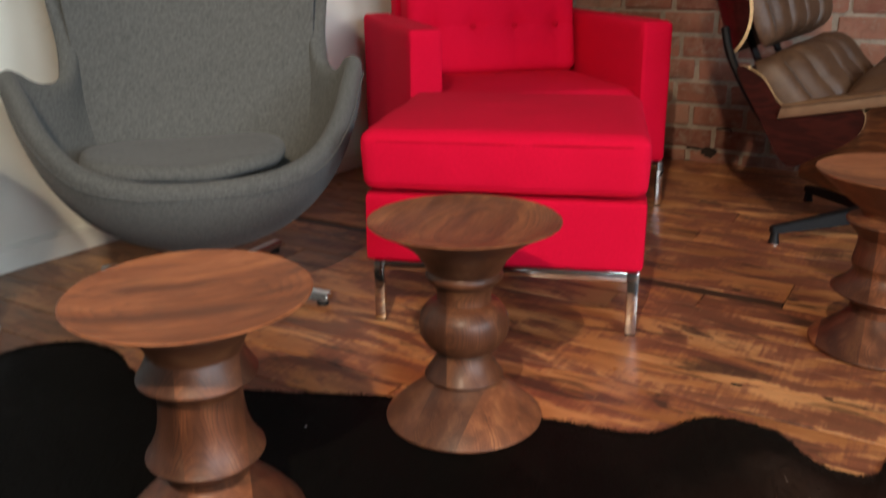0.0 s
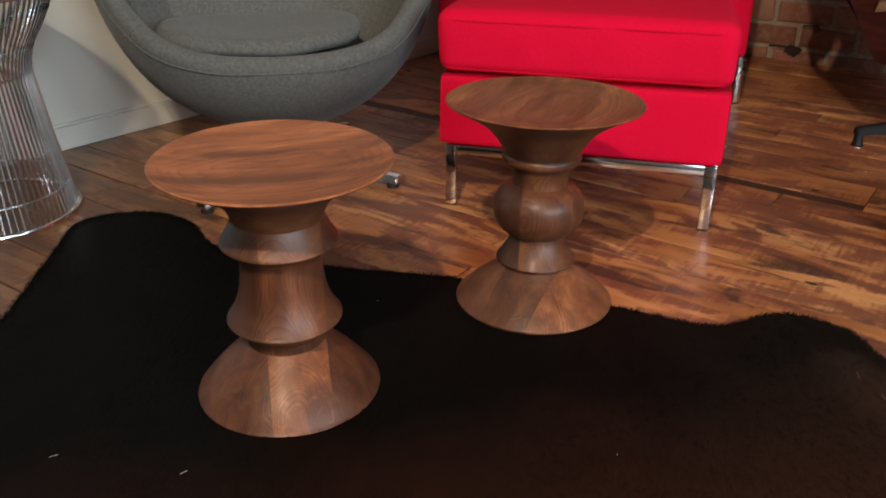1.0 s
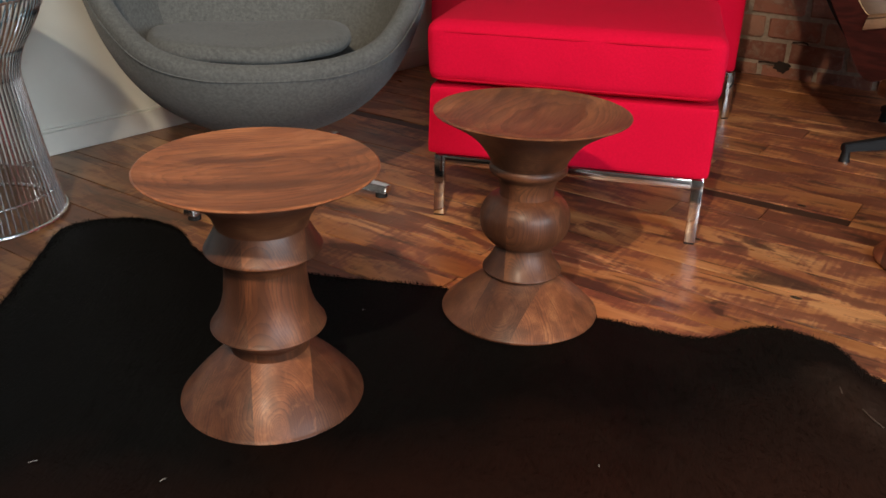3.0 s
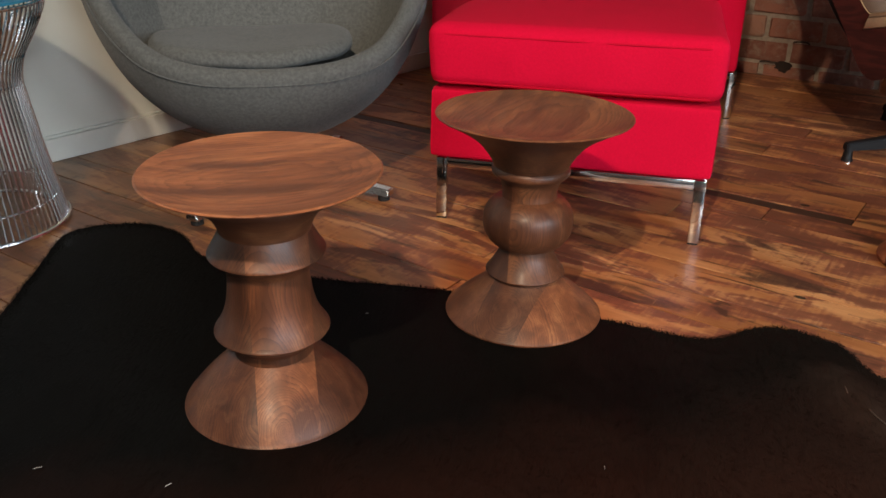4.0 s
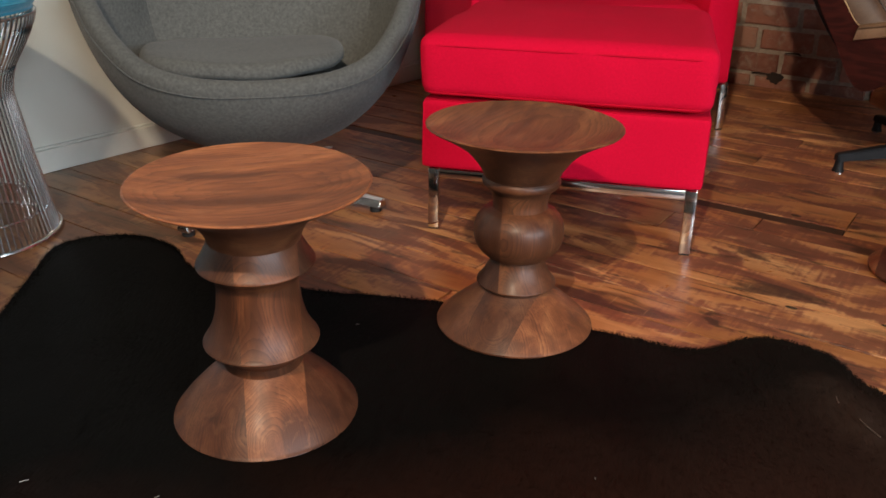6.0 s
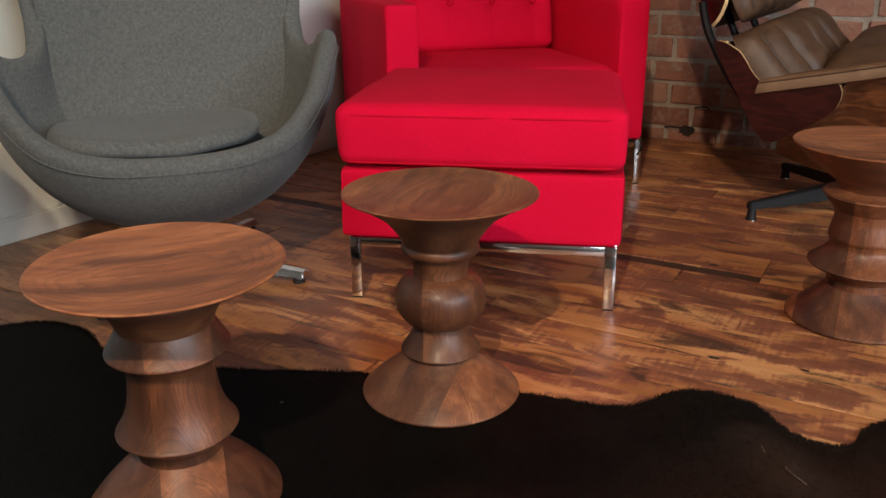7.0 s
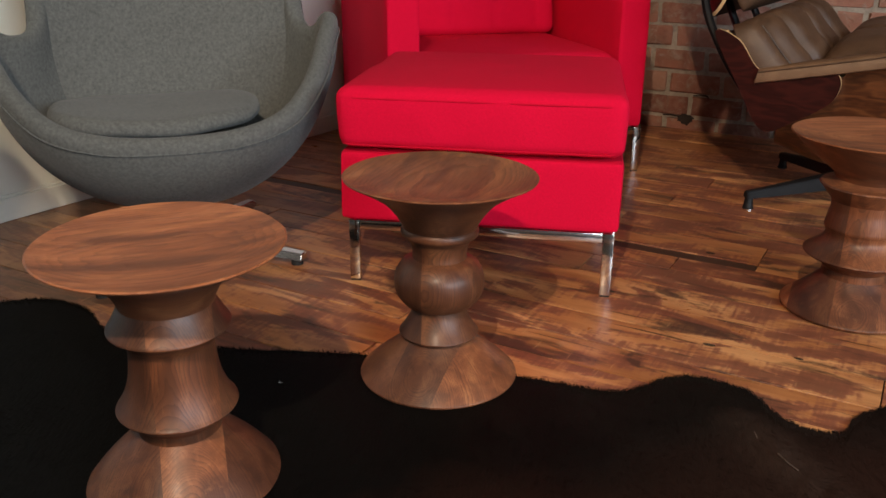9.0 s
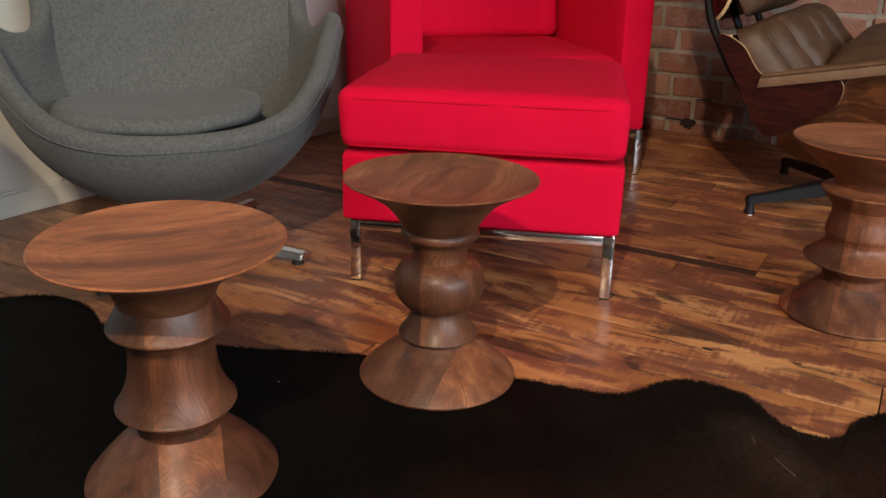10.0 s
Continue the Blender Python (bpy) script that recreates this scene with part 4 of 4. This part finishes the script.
def side_wing(y):
    """The plywood cheek under an armrest, with a rounded front end."""
    outline = catmull([(x, 0, z) for x, z in ((-0.256, 0.256), (-0.332, 0.366), (-0.412, 0.508), (-0.345, 0.492), (-0.276, 0.415), (-0.17, 0.425), (-0.095, 0.428), (-0.074, 0.395), (-0.095, 0.345), (-0.17, 0.292))], 6, True)
    bm = bmesh.new()
    ring = [bm.verts.new((p.x, y, p.z)) for p in outline]
    other = [bm.verts.new((p.x, y + 0.011, p.z)) for p in outline]
    bm.faces.new(ring), bm.faces.new(other[::-1])
    for a, b, c, d in zip(ring, ring[1:] + ring[:1], other[1:] + other[:1], other):
        bm.faces.new((b, a, d, c)).material_index = 1
    bmesh.ops.recalc_face_normals(bm, faces=bm.faces[:])
    return bm


for y in (-0.36, 0.349):
    cheek = part("side_panel", side_wing(y), SHELL, lounge, "dark rosewood side panel")
    side = -1 if y < 0 else 1
    line = catmull([(-0.285, 0, 0.400), (-0.12, 0, 0.435), (0.03, 0, 0.468), (0.20, 0, 0.505)], 6)
    bm = bmesh.new()
    loops = []
    for i, p in enumerate(line):
        f = i / (len(line) - 1)
        half, tall = 0.045 * (1 - 0.5 * max(0, f - 0.85) / 0.15), 0.0205
        yc = y + 0.006 + side * -0.028
        loops.append([bm.verts.new((p.x + tall * 0.2 * b, yc + half * a, p.z + tall * b)) for a, b in ((-1, -0.8), (-0.8, -1), (0.8, -1), (1, -0.8), (1, 0.7), (0.8, 1), (-0.8, 1), (-1, 0.7))])
    for a, b in zip(loops, loops[1:]):
        for k in range(8):
            bm.faces.new((a[k], a[(k + 1) % 8], b[(k + 1) % 8], b[k]))
    bm.faces.new(loops[0][::-1]), bm.faces.new(loops[-1])
    bmesh.ops.recalc_face_normals(bm, faces=bm.faces[:])
    rest_pad = part("armrest", bm, M_LEATHER_BAND, lounge, "tan leather armrest", angle=60)
    edge_y = y + 0.006 + side * (0.045 - 0.028 + 0.001)
    part("welt", tube([(p.x + 0.003, edge_y, p.z + 0.013) for p in line], 0.0022, 5), M_LEATHER, rest_pad, "dark leather welt")
part("side_brace", tube(catmull([(-0.462, -0.335, 0.615), (-0.447, -0.338, 0.560), (-0.420, -0.342, 0.505), (-0.372, -0.342, 0.425), (-0.312, -0.342, 0.348)], 4), 0.012, 8), M_BRACE, lounge, "black side brace")
for y in (-0.12, 0.12):
    part("back_brace", tube(catmull([(-0.236, y, 0.262), (-0.346, y, 0.385), (-0.424, y, 0.515), (-0.470, y, 0.62), (-0.530, y, 0.76)], 5), 0.011, 8), M_BLACK, lounge, "black back brace")
part("hub", lathe([(0, 0.140), (0.06, 0.140), (0.06, 0.132), (0.028, 0.125), (0.028, 0.10), (0.05, 0.085), (0.05, 0.05), (0, 0.05)], 32), M_BLACK, lounge, "black swivel hub", Matrix.Translation((-0.03, 0, 0)))
aim = math.degrees(math.atan2(2.745 - 2.892, 0.812 - 1.153)) + 24
for k in range(4):
    a = radians(aim + 90 * k)
    way, out = Vector((math.cos(a), math.sin(a), 0)), Vector((-math.sin(a), math.cos(a), 0))
    bm = bmesh.new()
    loops = []
    for d, w, lo, hi in ((0.03, 0.026, 0.052, 0.100), (0.18, 0.022, 0.043, 0.080), (0.32, 0.017, 0.036, 0.062), (0.385, 0.014, 0.034, 0.055)):
        loops.append([bm.verts.new(way * d + out * (e * w) + Vector((-0.03, 0, z))) for e, z in ((-1, lo), (1, lo), (0.8, hi), (-0.8, hi))])
    for p, q in zip(loops, loops[1:]):
        for j in range(4):
            bm.faces.new((p[j], p[(j + 1) % 4], q[(j + 1) % 4], q[j]))
    bm.faces.new(loops[0][::-1]), bm.faces.new(loops[-1])
    bmesh.ops.bevel(bm, geom=bm.edges[:], offset=0.003, segments=2, affect="EDGES")
    spoke = part("star_leg", bm, M_BLACK, lounge, "black aluminium star leg")
    part("glide", lathe([(0, 0.036), (0.011, 0.036), (0.014, 0.008), (0.016, 0.004), (0.016, 0.0), (0, 0.0)], 18), M_BLACK, spoke, "black glide", Matrix.Translation(way * 0.372 + Vector((-0.03, 0, 0.003))))
    part("glide_disc", lathe([(0, 0.0035), (0.0165, 0.0035), (0.0165, 0.0), (0, 0.0)], 18), M_CHROME, spoke, "pale metal disc", Matrix.Translation(way * 0.372 + Vector((-0.03, 0, 0))))


# ---- floorboards ----
bm = bmesh.new()
bm.faces.new([bm.verts.new((p.x, p.y, -0.014)) for p in ROOM])
bmesh.ops.solidify(bm, geom=bm.faces[:], thickness=0.08)
floor = tagged(part("floor", bm, M_GAP), "old varnished plank floor with worn red paint", "floor", kind="structure")
along = Vector((math.cos(PLANK_TURN), math.sin(PLANK_TURN)))
across = Vector((-along.y, along.x))
m_floor = Matrix.Rotation(PLANK_TURN, 4, "Z")


def room_span(v):
    """Where the line at v across the boards enters and leaves the room."""
    hits = []
    for p, q in zip(ROOM, ROOM[1:] + ROOM[:1]):
        a, b = p.dot(across) - v, q.dot(across) - v
        if a * b < 0:
            hits.append((p.lerp(q, a / (a - b))).dot(along))
    return (min(hits), max(hits)) if len(hits) > 1 else None


rng = random.Random(21)
SEAMS = {1.590: 0.115, 1.705: 0.105, 1.810: 0.120, 1.930: 0.115, 2.045: 0.115, 2.160: 0.115, 2.275: 0.090, 2.365: 0.044, 2.409: 0.131}
edges = [1.590 - 0.118 * k for k in range(40, 0, -1)] + list(SEAMS) + [2.540 + 0.118 * k for k in range(24)]
for lo, hi in zip(edges, edges[1:]):
    spans = [room_span(x) for x in (lo + 0.002, (lo + hi) / 2, hi - 0.002)]
    if None in spans:
        continue
    start, end = min(s[0] for s in spans) , max(s[1] for s in spans)
    cuts = [start]
    u = start + rng.uniform(0.4, 2.4)
    while u < end - 0.3:
        cuts.append(u)
        u += rng.uniform(1.5, 3.0)
    if 2.36 < lo < 2.53:
        cuts = [start, -1.9, -0.088]
    cuts.append(end)
    for a, b in zip(cuts, cuts[1:]):
        sunk = -0.003 if abs(lo - 2.365) < 0.001 and a < -0.2 else rng.uniform(-0.0012, 0.0)
        size = (b - a - 0.0025, hi - lo - rng.choice((0.002, 0.003, 0.0045)), 0.013)
        bm = box(size, (0, 0, 0), 0.0005, 1)
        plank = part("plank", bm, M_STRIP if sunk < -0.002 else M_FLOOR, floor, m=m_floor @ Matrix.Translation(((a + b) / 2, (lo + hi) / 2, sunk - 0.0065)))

# ---- bricks ----
COURSE, LENGTH = 0.0905, 0.213
rng = random.Random(8)


def brick_mesh(length, seed):
    r = random.Random(seed)
    bm = box((length, 0.03, COURSE - 0.015), bevel=0.006, seg=2)
    for w in bm.verts:
        w.co += Vector((r.uniform(-1, 1), r.uniform(-0.6, 0.6), r.uniform(-1, 1))) * 0.0036
    me = bpy.data.meshes.new("brick")
    bm.to_mesh(me)
    bm.free()
    return finish(me, M_BRICK, 30)


STRETCHERS = [brick_mesh(LENGTH - 0.018, k) for k in range(9)]
HALVES = [brick_mesh(LENGTH / 2 - 0.017, 40 + k) for k in range(4)]
JOINTS = {1: 1.172, 2: 1.078, 3: 1.218, 4: 1.085, 5: 1.017, 6: 1.572}  # one upright joint of the lower courses, metres from the corner
verts, faces = [], []
for row in range(32):
    z = -0.0415 + COURSE * (row + 0.5)
    if z + COURSE / 2 > HEIGHT:
        break
    first = JOINTS.get(row, (row % 2) * LENGTH / 2 + rng.uniform(0, 0.05)) % LENGTH - LENGTH
    a = first
    while a < len_brick - 0.1:
        short = a > 1.6 and rng.random() < 0.2
        mesh = rng.choice(HALVES if short else STRETCHERS)
        step = LENGTH / 2 if short else LENGTH
        mid, wide = a + step / 2, 1.0
        if a < 0:  # cut where the wall ends
            if a + step < 0.05:
                a += step
                continue
            mid, wide = (a + step + 0.006) / 2, (a + step - 0.012) / (step - 0.018)
        place = Matrix.Translation((len_brick - mid, -0.0085 + rng.uniform(-0.003, 0.003), z + rng.uniform(-0.002, 0.002))) @ Matrix.Rotation(rng.uniform(-0.012, 0.012), 4, "Y") @ Matrix.Diagonal((wide, 1, 1, 1))
        if z < 0.95 and mid < 2.9:
            ob = new("brick", mesh)
            ob.parent, ob.matrix_basis = wall_brick, place
        else:
            k = len(verts)
            verts += [place @ w.co for w in mesh.vertices]
            faces += [[k + i for i in f.vertices] for f in mesh.polygons]
        a += step
me = bpy.data.meshes.new("upper_bricks")
me.from_pydata(verts, [], faces)
me.materials.append(M_BRICK)
rest = new("upper_bricks", me)
rest.parent = wall_brick
tagged(rest, "old red bricks", kind="stuff")

# knots in the boards
for x, y, size in ((0.586, 1.822, 0.008), (0.75, 1.79, 0.006), (0.40, 2.06, 0.006), (0.655, 2.35, 0.008), (0.93, 1.80, 0.007)):
    bm = lathe([(0, 0.0012), (size * 0.6, 0.0010), (size, 0.0002)], 14)
    bm.transform(Matrix.Translation((x, y, 0)) @ Matrix.Rotation(PLANK_TURN, 4, "Z") @ Matrix.Diagonal((1.5, 0.8, 1, 1)))
    part("knot", bm, M_KNOT, floor, "grey-green knot filled with varnish")

# flat dark plate: painted shade of a broken-out hollow in the brick wall's foot
bm = bmesh.new()
ring = []
for k in range(18):
    a = 2 * math.pi * k / 18
    w = 1 + 0.5 * noise.noise(Vector((math.cos(a), math.sin(a), 0)) * 2.6)
    ring.append(bm.verts.new((0.020 * w * math.cos(a), 0, 0.013 * w * math.sin(a))))
hub = bm.verts.new((0.004, -0.0012, 0.003))
for a, b in zip(ring, ring[1:] + ring[:1]):
    bm.faces.new((hub, a, b))
part("hollow", bm, M_GAP, wall_brick, "dark plate painted as a shaded hollow", Matrix.Translation((len_brick - 1.165, 0.0095, 0.040)) @ Matrix.Scale(1.6, 4))
bm = tube(catmull([(-0.05, 0, 0.004), (-0.02, 0, 0.001), (0.01, 0, 0.003), (0.035, 0, 0.0)], 4), 0.003, 5)
part("crack", bm, M_GAP, wall_brick, "dark open joint", Matrix.Translation((len_brick - 1.105, 0.007, 0.050)))
bm = tube(catmull([(-0.03, 0, -0.006), (-0.022, 0, 0.001), (0.0, 0, 0.002), (0.03, 0, -0.002)], 4), 0.003, 5)
part("crack", bm, M_GAP, wall_brick, "dark open joint", Matrix.Translation((len_brick - 1.215, 0.007, 0.140)))
